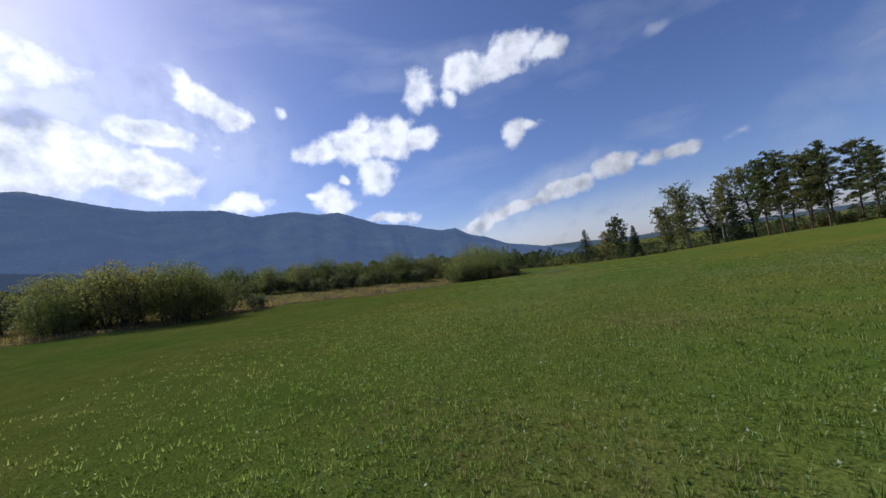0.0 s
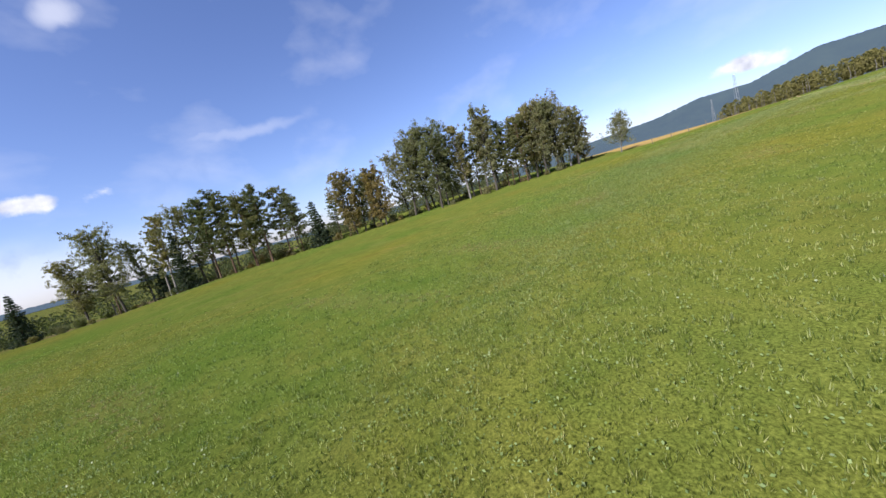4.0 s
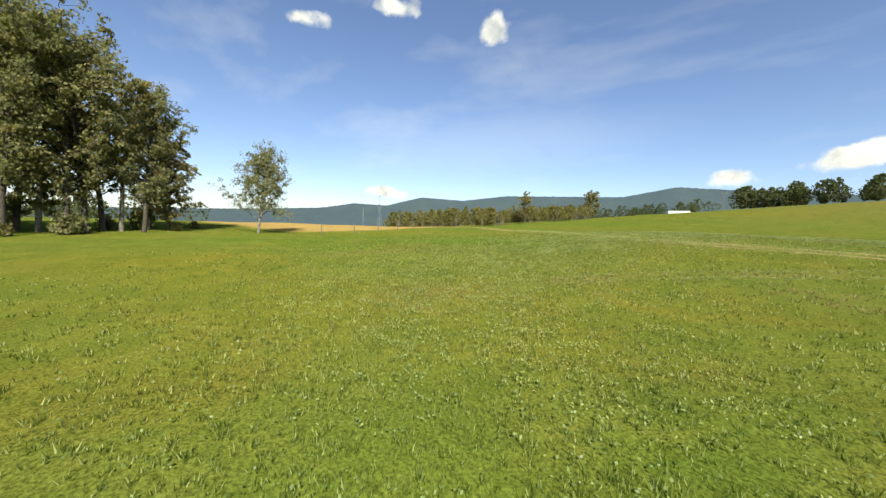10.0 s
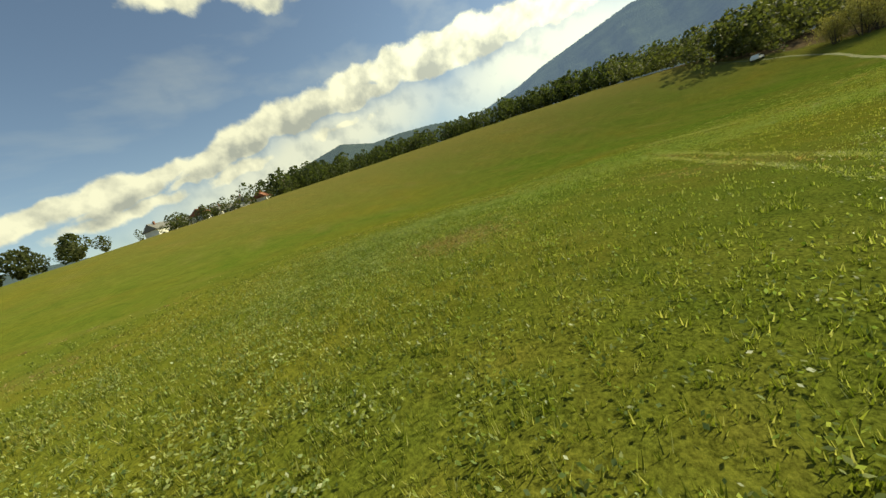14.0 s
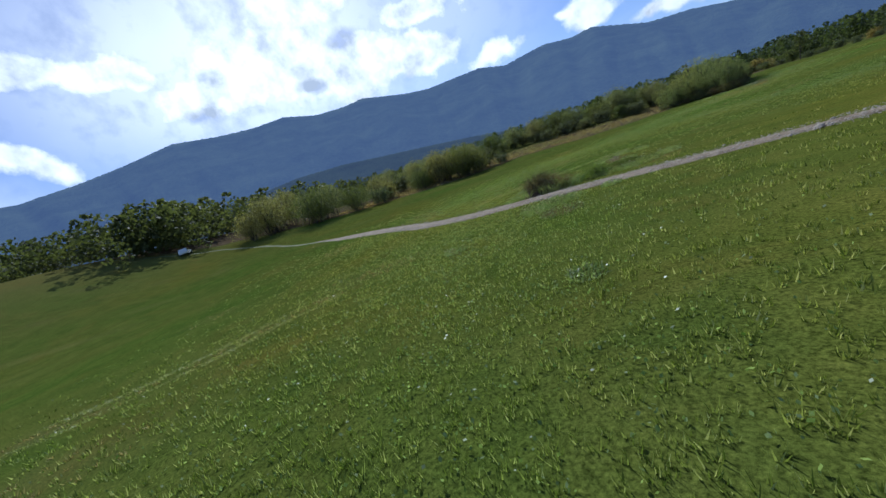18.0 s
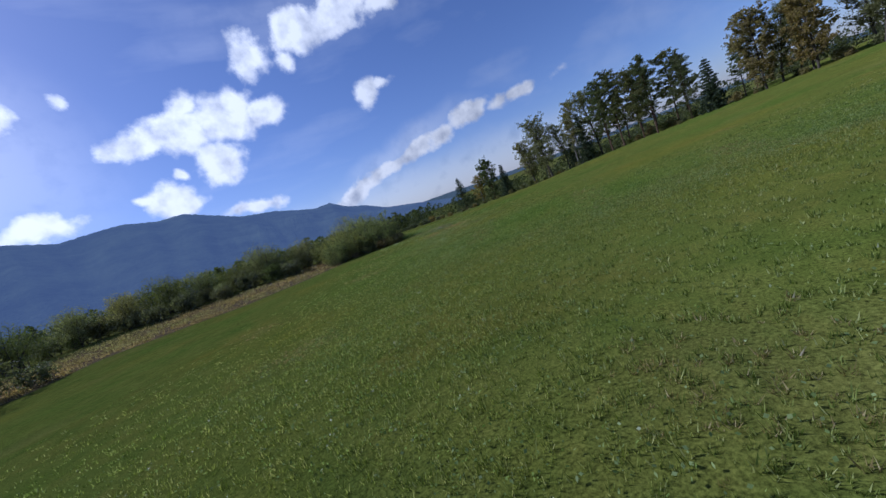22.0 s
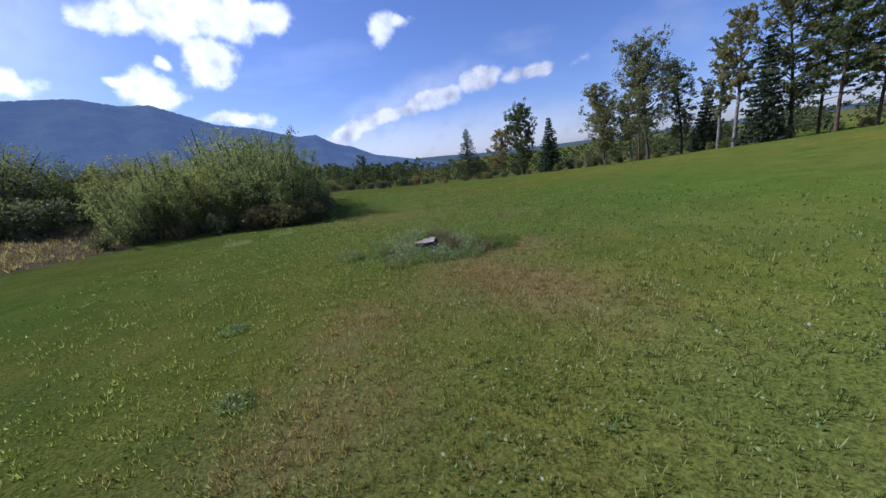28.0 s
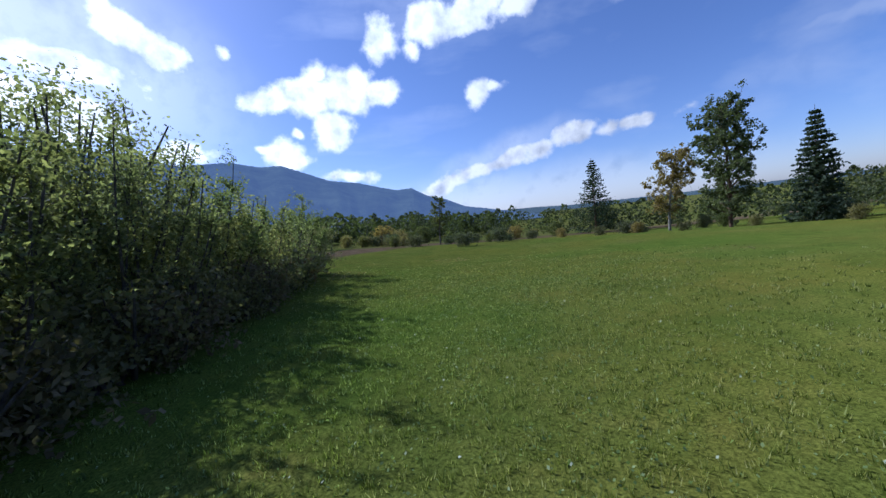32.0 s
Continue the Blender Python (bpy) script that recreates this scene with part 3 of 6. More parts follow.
M_GROUND = ground_material()
xs, ys = spread(-56, 112, 1.5, 4300), spread(-86, 140, 1.5, 4300)
gx, gy = np.meshgrid(xs, ys, indexing="ij")
gz = ground_z(gx, gy)
gi, gj = np.meshgrid(np.arange(len(xs) - 1), np.arange(len(ys) - 1), indexing="ij")
nj = len(ys)
gf = np.stack([gi * nj + gj, (gi + 1) * nj + gj, (gi + 1) * nj + gj + 1, gi * nj + gj + 1], -1).reshape(-1, 4)
gme = mesh_of("ground", np.stack([gx, gy, gz], -1).reshape(-1, 3), gf, M_GROUND, True)
cover = np.stack([wet_amount(gx, gy), stubble_amount(gx, gy), dry_amount(gx, gy), np.ones_like(gx)], -1).reshape(-1, 4)
gme.attributes.new("cover", "FLOAT_COLOR", "POINT").data.foreach_set("color", cover.astype(np.float32).ravel())
tagged(part("ground", gme), "wide green mown meadow with dry patches and brown edges", "meadow", kind="structure")


# ---- mountains and far hills ----
def ridge(name, angles, heights, radius, depth, mat, seed, rough, label):
    """A wooded ridge seen from the meadow: skyline height in degrees by compass angle, at one distance."""
    n = 700
    a = np.linspace(angles[0], angles[-1], n)
    h = np.interp(a, angles, heights)
    k = np.hanning(7)
    h = np.convolve(np.pad(h, 3, mode="edge"), k / k.sum(), "valid")
    rows = 26
    v = []
    for j in range(rows):
        s = j / (rows - 1)
        r = radius - depth * (1 - s)
        lift = s ** 0.75
        for i in range(n):
            ang = radians(a[i])
            x, y = 40 + r * math.cos(ang), 15 + r * math.sin(ang)
            top = radius * math.tan(radians(h[i])) + 4
            spur = noise.fractal(Vector((a[i] * 0.16, s * 0.9, seed)), 1.0, 2.0, 3) + 0.5 * noise.fractal(Vector((x * 0.004, y * 0.004, seed)), 1.0, 2.0, 4)
            cut = rough * (1.0 - min(1.2, spur)) * lift * (1 - s) ** 0.6
            tips = 0.0 if j < rows - 1 else radius * 0.0016 * noise.noise(Vector((a[i] * 2.6, 1.0, seed))) + radius * 0.0011 * noise.noise(Vector((a[i] * 9.0, 5.0, seed)))
            v.append((x, y, max(-20, -20 + (top + 20) * lift - cut) + tips))
    for i in range(n):
        ang = radians(a[i])
        v.append((40 + (radius + 300) * math.cos(ang), 15 + (radius + 300) * math.sin(ang), -60))
    i, j = np.meshgrid(np.arange(n - 1), np.arange(rows), indexing="ij")
    f = np.stack([j * n + i, j * n + i + 1, (j + 1) * n + i + 1, (j + 1) * n + i], -1).reshape(-1, 4)
    return tagged(part(name, mesh_of(name, v, f, mat, True)), label, "mountain", kind="structure")


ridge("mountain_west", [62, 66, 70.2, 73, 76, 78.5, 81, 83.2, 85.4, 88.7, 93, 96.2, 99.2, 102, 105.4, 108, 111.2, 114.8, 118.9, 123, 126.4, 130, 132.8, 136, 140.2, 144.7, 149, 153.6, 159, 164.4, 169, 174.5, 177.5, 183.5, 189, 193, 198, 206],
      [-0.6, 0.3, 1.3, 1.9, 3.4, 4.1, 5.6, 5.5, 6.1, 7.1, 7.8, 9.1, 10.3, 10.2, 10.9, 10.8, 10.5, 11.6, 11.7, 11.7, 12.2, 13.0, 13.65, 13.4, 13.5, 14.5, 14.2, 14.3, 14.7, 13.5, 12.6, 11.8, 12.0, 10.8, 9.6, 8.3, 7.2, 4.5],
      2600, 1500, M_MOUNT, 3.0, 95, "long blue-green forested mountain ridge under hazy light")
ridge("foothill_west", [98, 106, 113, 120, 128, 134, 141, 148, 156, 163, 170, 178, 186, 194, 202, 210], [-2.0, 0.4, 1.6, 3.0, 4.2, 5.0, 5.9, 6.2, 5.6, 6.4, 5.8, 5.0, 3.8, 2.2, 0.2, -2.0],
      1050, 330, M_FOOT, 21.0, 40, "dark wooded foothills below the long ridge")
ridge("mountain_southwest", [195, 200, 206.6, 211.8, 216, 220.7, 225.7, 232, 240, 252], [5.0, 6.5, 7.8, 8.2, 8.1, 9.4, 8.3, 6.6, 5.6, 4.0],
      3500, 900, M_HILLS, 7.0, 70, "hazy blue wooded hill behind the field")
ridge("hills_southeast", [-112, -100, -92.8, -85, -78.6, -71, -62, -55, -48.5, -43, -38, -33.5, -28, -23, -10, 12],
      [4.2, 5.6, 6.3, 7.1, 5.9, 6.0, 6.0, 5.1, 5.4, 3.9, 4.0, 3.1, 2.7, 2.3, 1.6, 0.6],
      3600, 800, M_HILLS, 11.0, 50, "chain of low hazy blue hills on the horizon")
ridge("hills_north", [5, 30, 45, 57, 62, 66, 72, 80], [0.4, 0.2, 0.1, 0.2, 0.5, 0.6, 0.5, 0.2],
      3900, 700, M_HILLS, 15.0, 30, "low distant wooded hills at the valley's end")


# ---- trees and bushes ----
def leaves_mesh(name, centres, sizes, rng, mat, aspect=0.6, flat=0.0, normals=None):
    """Small diamond leaves at the centres, each turned its own way."""
    n = len(centres)
    d = rng.normal(size=(n, 3))
    if normals is not None:
        d = normals + d * 0.5
    d[:, 2] *= 1 - flat
    d /= np.linalg.norm(d, axis=1)[:, None] + 1e-9
    e = np.cross(d, rng.normal(size=(n, 3)))
    e /= np.linalg.norm(e, axis=1)[:, None] + 1e-9
    s = np.asarray(sizes)[:, None]
    c = np.asarray(centres)
    v = np.stack([c - d * s, c - e * s * aspect, c + d * s, c + e * s * aspect], 1).reshape(-1, 3)
    return mesh_of(name, v, np.arange(4 * n).reshape(-1, 4), mat)


def blobs(rng, centres, radii, per, squash=0.8):
    """Points in the outer part of ellipsoid clumps."""
    c, r = np.repeat(centres, per, 0), np.repeat(radii, per)
    d = rng.normal(size=(len(c), 3))
    d /= np.linalg.norm(d, axis=1)[:, None]
    t = rng.random(len(c)) ** 0.45
    return c + d * (r * t)[:, None] * [1, 1, squash]


def limb(rng, start, way, length, r, bend=0.25, up=0.1, steps=5):
    pts, p, w = [np.array(start)], np.array(start, float), np.array(way, float)
    for _ in range(steps):
        w = w + rng.normal(size=3) * bend * 0.4 + [0, 0, up]
        w /= np.linalg.norm(w)
        p = p + w * length / steps
        pts.append(p)
    return np.array(pts), np.linspace(r, r * 0.25, steps + 1)


def make_broad(seed, h, w, mat, bark, leaves=11000, size=0.2, low=0.25, lean=0.02, limbs=30, cone=False):
    rng = np.random.default_rng(seed)
    lines, tips, rad = [], [], []
    tr, trad = limb(rng, (0, 0, -0.3), (lean, lean, 1), h * 0.93, h * 0.012 + 0.04, 0.1, 0.05, 9)
    lines.append((tr, trad, 8))
    for i in range(limbs):
        s = low + (0.97 - low) * (i + rng.random()) / limbs
        base = np.array([np.interp(s, np.linspace(0, 1, 10), tr[:, q]) for q in range(3)])
        a = i * 2.4 + rng.random()
        k = (s - low) / (1 - low)
        shape = (1.05 - k) ** 0.75 if cone else math.sin(math.pi * (0.16 + 0.72 * k)) ** 0.8
        reach = w * 0.5 * shape * rng.uniform(0.6, 1.15)
        l, lr = limb(rng, base, (math.cos(a), math.sin(a), 0.5), reach, h * 0.0035 + 0.02, 0.4, 0.07)
        lines.append((l, lr, 5))
        for q in (2, 3, 4, 5):
            for _ in range(2):
                e, er = limb(rng, l[q], rng.normal(size=3) + [0, 0, 0.3], w * rng.uniform(0.08, 0.17), 0.025, 0.4, 0.05, 3)
                lines.append((e, er, 3))
                tips.append(e[-1]), rad.append(rng.uniform(0.5, 1.1) * w * 0.075)
                tips.append(e[1]), rad.append(rng.uniform(0.4, 0.8) * w * 0.06)
    tips.append(tr[-1]), rad.append(w * 0.1)
    tips, rad = np.array(tips), np.array(rad)
    keep = rng.random(len(tips)) > 0.24
    tips, rad = tips[keep], rad[keep]
    c = blobs(rng, tips, rad, max(4, leaves // len(tips)))
    return tubes_mesh("trunk", lines, bark), leaves_mesh("crown", c, rng.uniform(0.55, 1.25, len(c)) * size, rng, mat)


def make_pine(seed, h, w, leaves=9500, size=0.2, bare=0.42):
    rng = np.random.default_rng(seed)
    lines, tips, rad = [], [], []
    tr, trad = limb(rng, (0, 0, -0.3), (0.01, 0.02, 1), h * 0.97, h * 0.0085 + 0.05, 0.05, 0.05, 9)
    lines.append((tr, trad, 8))
    for i in range(34):
        s = bare * rng.uniform(0.5, 1) if i < 4 else bare + (0.98 - bare) * (i - 4) / 30
        base = np.array([np.interp(s, np.linspace(0, 1, 10), tr[:, q]) for q in range(3)])
        a = rng.random() * 6.28
        reach = w * 0.5 * (0.55 if i < 4 else rng.uniform(0.5, 1.1) * (1.05 - 0.62 * (s - bare) / (1 - bare)))
        l, lr = limb(rng, base, (math.cos(a), math.sin(a), 0.12), reach, 0.06, 0.25, 0.04)
        lines.append((l, lr, 5))
        if i < 4:
            tips.append(l[5]), rad.append(0.5)
            continue
        for q in (1, 2, 3, 4, 5):
            for _ in range(2):
                tips.append(l[q] + rng.normal(size=3) * w * 0.05 * [1, 1, 0.5] + [0, 0, 0.15]), rad.append(rng.uniform(0.45, 1.0) * w * 0.075)
    tips.append(tr[-1]), rad.append(w * 0.12)
    tips, rad = np.array(tips), np.array(rad)
    c = blobs(rng, tips, rad, leaves // len(tips), 0.5)
    return tubes_mesh("trunk", lines, M_PINEBARK), leaves_mesh("crown", c, rng.uniform(0.6, 1.2, len(c)) * size, rng, M_PINE, 0.4)


def make_spruce(seed, h, w, leaves=6000, size=0.26, start=0.06, gappy=0.0):
    rng = np.random.default_rng(seed)
    lines, pts = [], []
    lines.append((np.array([[0, 0, -0.3], [0, 0, h * 0.5], [0, 0, h]]), np.array([h * 0.014 + 0.05, h * 0.008 + 0.02, 0.015]), 8))
    levels = int(h * 1.7)
    for i in range(levels):
        s = start + (0.985 - start) * i / levels
        reach = w * 0.5 * (1 - s) ** 0.85 * rng.uniform(0.8, 1.1) + 0.12
        for q in range(7):
            if rng.random() < gappy:
                continue
            a = q * 0.9 + i * 1.3 + rng.normal() * 0.2
            rr = reach * rng.uniform(0.75, 1.12)
            t = np.linspace(0, 1, 5)
            l = np.stack([math.cos(a) * rr * t, math.sin(a) * rr * t, s * h - 0.16 * rr * np.sin(t * 2.2) + 0.1 * rr * t**3], 1)
            lines.append((l, np.linspace(0.03, 0.008, 5), 3))
            m = max(3, int(leaves / levels / 7 * (0.4 + 1.2 * (1 - s))))
            u = rng.random(m) ** 0.7
            p = np.stack([np.interp(u, t, l[:, k]) for k in range(3)], 1)
            side = rng.normal(size=(m, 3)) * [0.16, 0.16, 0.1] * (0.5 + rr * 0.3)
            pts.append(p + side - [0, 0, 0.08])
    c = np.concatenate(pts)
    return tubes_mesh("trunk", lines, M_PINEBARK), leaves_mesh("crown", c, rng.uniform(0.6, 1.2, len(c)) * size, rng, M_SPRUCE, 0.45)


def make_bush(seed, h, w, mat, leaves=2600, size=0.24, stems=9, spread_out=0.55, bark=None, clumps=4, low=0.12):
    rng = np.random.default_rng(seed)
    lines, tips, rad = [], [], []
    for i in range(stems):
        a = i * 2.4 + rng.random()
        k = rng.uniform(0.15, 1) * spread_out
        l, lr = limb(rng, (rng.normal() * w * 0.08, rng.normal() * w * 0.08, -0.1), (math.cos(a) * k, math.sin(a) * k, 1), h * rng.uniform(0.7, 0.98), 0.03 + h * 0.008, 0.25, 0.03, 6)
        lines.append((l, lr, 5))
        for q in range(2, 7):
            for _ in range(clumps):
                tips.append(l[q] + rng.normal(size=3) * w * 0.11 * [1, 1, 0.6]), rad.append(rng.uniform(0.5, 1.1) * w * 0.1)
        for _ in range(3):
            u = rng.uniform(0, 6.28)
            tips.append(np.array([math.cos(u) * w * 0.4 * rng.random() ** 0.5, math.sin(u) * w * 0.4 * rng.random() ** 0.5, h * rng.uniform(low, 0.4)])), rad.append(w * 0.1)
    tips, rad = np.array(tips), np.array(rad)
    rho = np.hypot(tips[:, 0], tips[:, 1]) / (0.5 * w)
    dome = h * (0.98 - 0.42 * np.clip(rho, 0, 1.3) ** 2) - rng.random(len(tips)) ** 2 * h * 0.3
    tips[:, 2] = np.maximum(np.minimum(tips[:, 2], dome), h * low)
    c = blobs(rng, tips, rad, max(1, leaves // len(tips)))
    c[:, 2] = np.abs(c[:, 2])
    return tubes_mesh("branchwork", lines, bark or M_BARK), leaves_mesh("crown", c, rng.uniform(0.5, 1.2, len(c)) * size, rng, mat)


def make_stems(seed, h, w, mat, leaves=16000, size=0.07, stems=13):
    """A clump of slim upright stems from one root, leafy along their upper part, with thin tops."""
    rng = np.random.default_rng(seed)
    lines, tips, rad = [], [], []
    for i in range(stems):
        a, k = i * 2.4 + rng.random(), math.sqrt((i + 0.5) / stems)
        tall = h * (1.04 - 0.5 * k * k) * rng.uniform(0.84, 1.0)
        l, lr = limb(rng, (math.cos(a) * w * 0.2 * k, math.sin(a) * w * 0.2 * k, -0.2), (math.cos(a) * 0.62 * k, math.sin(a) * 0.62 * k, 1), tall, 0.03 + h * 0.004, 0.14, 0.04, 8)
        lines.append((l, lr, 5))
        for q in range(28):
            u = rng.uniform(0.06, 1.0) ** 0.9
            base = np.array([np.interp(u * 8, np.arange(9), l[:, c]) for c in range(3)])
            b = rng.random() * 6.28
            e, er = limb(rng, base, (math.cos(b), math.sin(b), 0.7), w * rng.uniform(0.07, 0.2) * (1.25 - 0.7 * u), 0.014, 0.35, 0.08, 3)
            lines.append((e, er, 3))
            tips.append(e[-1]), rad.append(rng.uniform(0.3, 0.75) * w * 0.1)
            tips.append(e[1]), rad.append(rng.uniform(0.2, 0.5) * w * 0.09)
        tips.append(l[-1]), rad.append(w * 0.035)
    tips, rad = np.array(tips), np.array(rad)
    c = blobs(rng, tips, rad, max(1, leaves // len(tips)), 1.0)
    c[:, 2] = np.abs(c[:, 2])
    return tubes_mesh("branchwork", lines, M_BARK), leaves_mesh("crown", c, rng.uniform(0.5, 1.2, len(c)) * size, rng, mat, 0.5)


def plant(name, made, x, y, label, category, group="", turn=0.0, scale=1.0, dz=-0.1):
    t = thing(name, x, y, label, category, group, turn, dz)
    t.scale = (scale, scale, scale)
    trunk, crown = made
    part(trunk.name.split(".")[0], trunk, None, t)
    part("crown", crown, None, t)
    return t


def again(ob, x, y, turn, scale=1.0, dz=-0.1):
    """Another tree of the same make."""
    c = copy_thing(ob, pose(x, y, float(ground_z(x, y)) + dz, 0, 0, turn))
    c.scale = (scale * ob.scale[0], scale * ob.scale[1], scale * ob.scale[2])
    return c


# the grove along the meadow's east side: y, height, make
BROAD = [make_broad(11, 20, 10.5, M_LEAF, M_BARK, 13000, 0.16, low=0.2, limbs=40), make_broad(12, 20, 12.5, M_LEAF, M_BARK, 14500, 0.16, low=0.2, limbs=42), make_broad(13, 20, 8.5, M_LEAF, M_BARK, 11500, 0.16, low=0.2, limbs=36)]
RUST = [make_broad(21, 16, 10.0, M_LEAF_RUST, M_BARK, 12000, low=0.1, limbs=36), make_broad(22, 16, 8.5, M_LEAF_RUST, M_BARK, 10500, low=0.1, limbs=34)]
BIRCH = [make_broad(31, 20, 7.5, M_LEAF, M_BIRCH, 6500, 0.18, 0.34, 0.04, 24), make_broad(32, 18, 6.5, M_LEAF, M_BIRCH, 6000, 0.18, 0.28, -0.03, 24)]
PINE = [make_pine(41, 20, 9.5, 11000, 0.2, 0.32), make_pine(42, 20, 12.0, 12500, 0.2, bare=0.28), make_pine(43, 20, 8.5, 10000, 0.2, bare=0.38)]
SPRUCE = [make_spruce(51, 11, 5.5), make_spruce(52, 14, 6.0, 6500)]
KINDS = {
    "broad": (BROAD, 20, "deciduous_tree", "tall leafy tree with dark green crown in the grove", "tree"),
    "rust": (RUST, 16, "deciduous_tree", "leafy tree turning rusty brown at the grove's edge", "tree"),
    "birch": (BIRCH, 19, "birch_tree", "slender birch with pale trunk and sparse crown", "tree"),
    "pine": (PINE, 20, "pine_tree", "tall pine with bare trunk and flat-topped crown", "tree"),
    "spruce": (SPRUCE, 12, "spruce_tree", "dark green spruce with drooping branches", "tree"),
}
GROVE = [
    (116.8, 17.8, "broad", 0), (112.5, 13, "birch", 3), (106.2, 22.3, "broad", -1), (103.5, 17.8, "broad", 5), (99, 12, "spruce", 4), (95.5, 19.5, "birch", 1),
    (92.4, 20.8, "birch", -1), (88.5, 13, "spruce", -2), (86.6, 21.2, "broad", 2), (81.4, 21.4, "pine", 0), (79, 20, "pine", 5), (76.8, 21.8, "pine", -1),
]
GROVE_MID = [
    (74, 19, "pine", 4), (71.5, 19.4, "pine", 0), (67.2, 20.3, "pine", -1), (64.0, 18.6, "pine", 3), (60, 15, "pine", 1), (54.5, 12.8, "spruce", 0),
    (50.5, 12, "pine", 4), (45.4, 16.3, "rust", 0), (41.5, 13, "broad", 4), (37.7, 15.2, "rust", -1), (30.2, 20.1, "broad", 0), (26.8, 21.3, "broad", 2),
]
GROVE_SOUTH = [
    (23.4, 21.1, "broad", -1), (20, 18, "pine", 4), (16, 20.9, "birch", 0), (12.8, 15, "pine", 3), (9.2, 22.5, "broad", 0), (5.5, 17, "pine", 2),
    (1.4, 16.6, "pine", -1), (-1.7, 18.4, "broad", 1), (-4.2, 18.8, "rust", 5), (-6.7, 18.6, "broad", -1), (-9.3, 16.8, "broad", 2), (-11.6, 14, "broad", -1), (-14, 9.8, "rust", 1),
]
count = {}
first = {}
# the second row, which closes the gaps
GROVE_BACK = [
    (31.8, 17, "broad", 3), (25, 19.5, "broad", 5), (21.6, 18.5, "broad", 2), (18.3, 13.5, "broad", 3), (14.4, 17, "broad", 4), (11, 19.5, "birch", 2), (7.6, 18.5, "broad", 4),
    (4.6, 13, "pine", 0), (2.6, 16, "pine", 2), (-0.3, 16.6, "broad", 3), (-3.4, 17.4, "broad", -1), (-5.4, 17.4, "birch", 3), (-8, 16.8, "broad", 0), (-10.4, 14.5, "birch", 1), (-12.6, 11.5, "broad", 2),
    (43.6, 15, "broad", 2), (39.4, 14, "broad", 3), (47.5, 12, "pine", 2), (69.4, 18, "pine", 3), (62, 17, "pine", 4), (84, 20, "pine", 3), (119, 14, "broad", 2), (109.4, 18.6, "pine", 1),
]
for row, (y, h, kind, back) in enumerate(GROVE + GROVE_MID + GROVE_SOUTH + GROVE_BACK):
    makes, full, name, label, cat = KINDS[kind]
    k = count.get(kind, 0)
    count[kind] = k + 1
    key, x = (kind, k % len(makes)), 97 + back
    if key not in first:
        first[key] = plant(name, makes[k % len(makes)], x, y, label, cat, "grove trees", 40 * k, h / full)
    else:
        c = again(first[key], x, y, 137 * k, 1.0)
        c.scale = (h / full,) * 3

# the trees that stand apart
lone = plant("deciduous_tree", make_broad(61, 9.6, 8.4, M_LEAF, M_BIRCH, 12000, 0.1, 0.2, 0.0, 42, True), 91.8, -20, "small lone tree with pale trunk and thin crown", "tree")
tree = plant("spruce_tree", make_spruce(53, 13.2, 6.8, 8500, 0.24), 92.7, 128.7, "compact dark spruce at the meadow's corner", "tree", "corner trees")
tree = plant("pine_tree", make_broad(54, 18.4, 10.0, M_PINE, M_PINEBARK, 17000, 0.19, 0.1, 0.0, 48), 92.2, 138.1, "tall dense conifer at the meadow's corner", "tree", "corner trees")
tree = plant("deciduous_tree", make_broad(62, 14.6, 8.5, M_LEAF_RUST, M_BIRCH, 9000, 0.18, 0.2), 93, 149, "rust-brown leafy tree between two conifers", "tree", "corner trees")
tree = plant("spruce_tree", make_spruce(55, 18.6, 13.5, 9500, 0.24, 0.1, 0.3), 98.4, 175.3, "open-branched spruce standing among shrubs", "tree", "corner trees")
tree = plant("deciduous_tree", make_broad(63, 11.3, 5.2, M_SHRUB, M_BARK, 3500, 0.17, 0.3, 0.02, 18), 58.8, 175.5, "small leafy tree among wetland shrubs", "tree")

# undergrowth below the grove
rng = np.random.default_rng(5)
under = [plant("shrub", make_bush(70 + i, 2.6, 3.6, m, 1200, 0.2), 99 + i, 60 + 6 * i, "dark shrub in the undergrowth of the grove", "shrub", "undergrowth") for i, m in enumerate((M_SHRUB, M_LEAF, M_LEAF_RUST))]
for y in np.arange(-17, 122, 2.7):
    u = under[int(rng.integers(3))]
    again(u, 96.5 + rng.uniform(-1.5, 6), y + rng.normal() * 0.6, rng.uniform(0, 360), rng.uniform(0.35, 0.85))

# willow thicket beside the meadow
WILLOW = [make_stems(81, 9.4, 7.0, M_WILLOW, 15000, 0.08), make_stems(82, 8.8, 6.5, M_WILLOW, 13500, 0.08, 12), make_stems(83, 6.4, 6.5, M_WILLOW, 9500, 0.078, 10)]
THICKET = [(31, 103.6, 0, 1.1), (29.2, 107.6, 1, 1.1), (32.2, 108.6, 1, 0.98), (27.4, 104.6, 2, 1.1), (24.2, 106, 2, 1.05), (20.5, 107.5, 1, 0.85), (17, 106, 2, 0.95), (22.4, 109.6, 0, 0.85), (15.5, 111, 0, 0.82), (33, 113.4, 0, 0.86), (33.6, 118, 1, 0.9), (34.6, 123, 2, 1.1), (29, 113.6, 1, 1.08), (25.5, 113, 0, 0.95), (35.5, 128, 2, 1.1), (19, 112.5, 2, 1.1)]
seen = {}
for x, y, k, s in THICKET:
    if k not in seen:
        seen[k] = plant("willow_bush", WILLOW[k], x, y, "big grey-green willow bush beside the meadow", "bush", "willow thicket", 30 * k, s)
    else:
        again(seen[k], x, y, 77 * x, s)

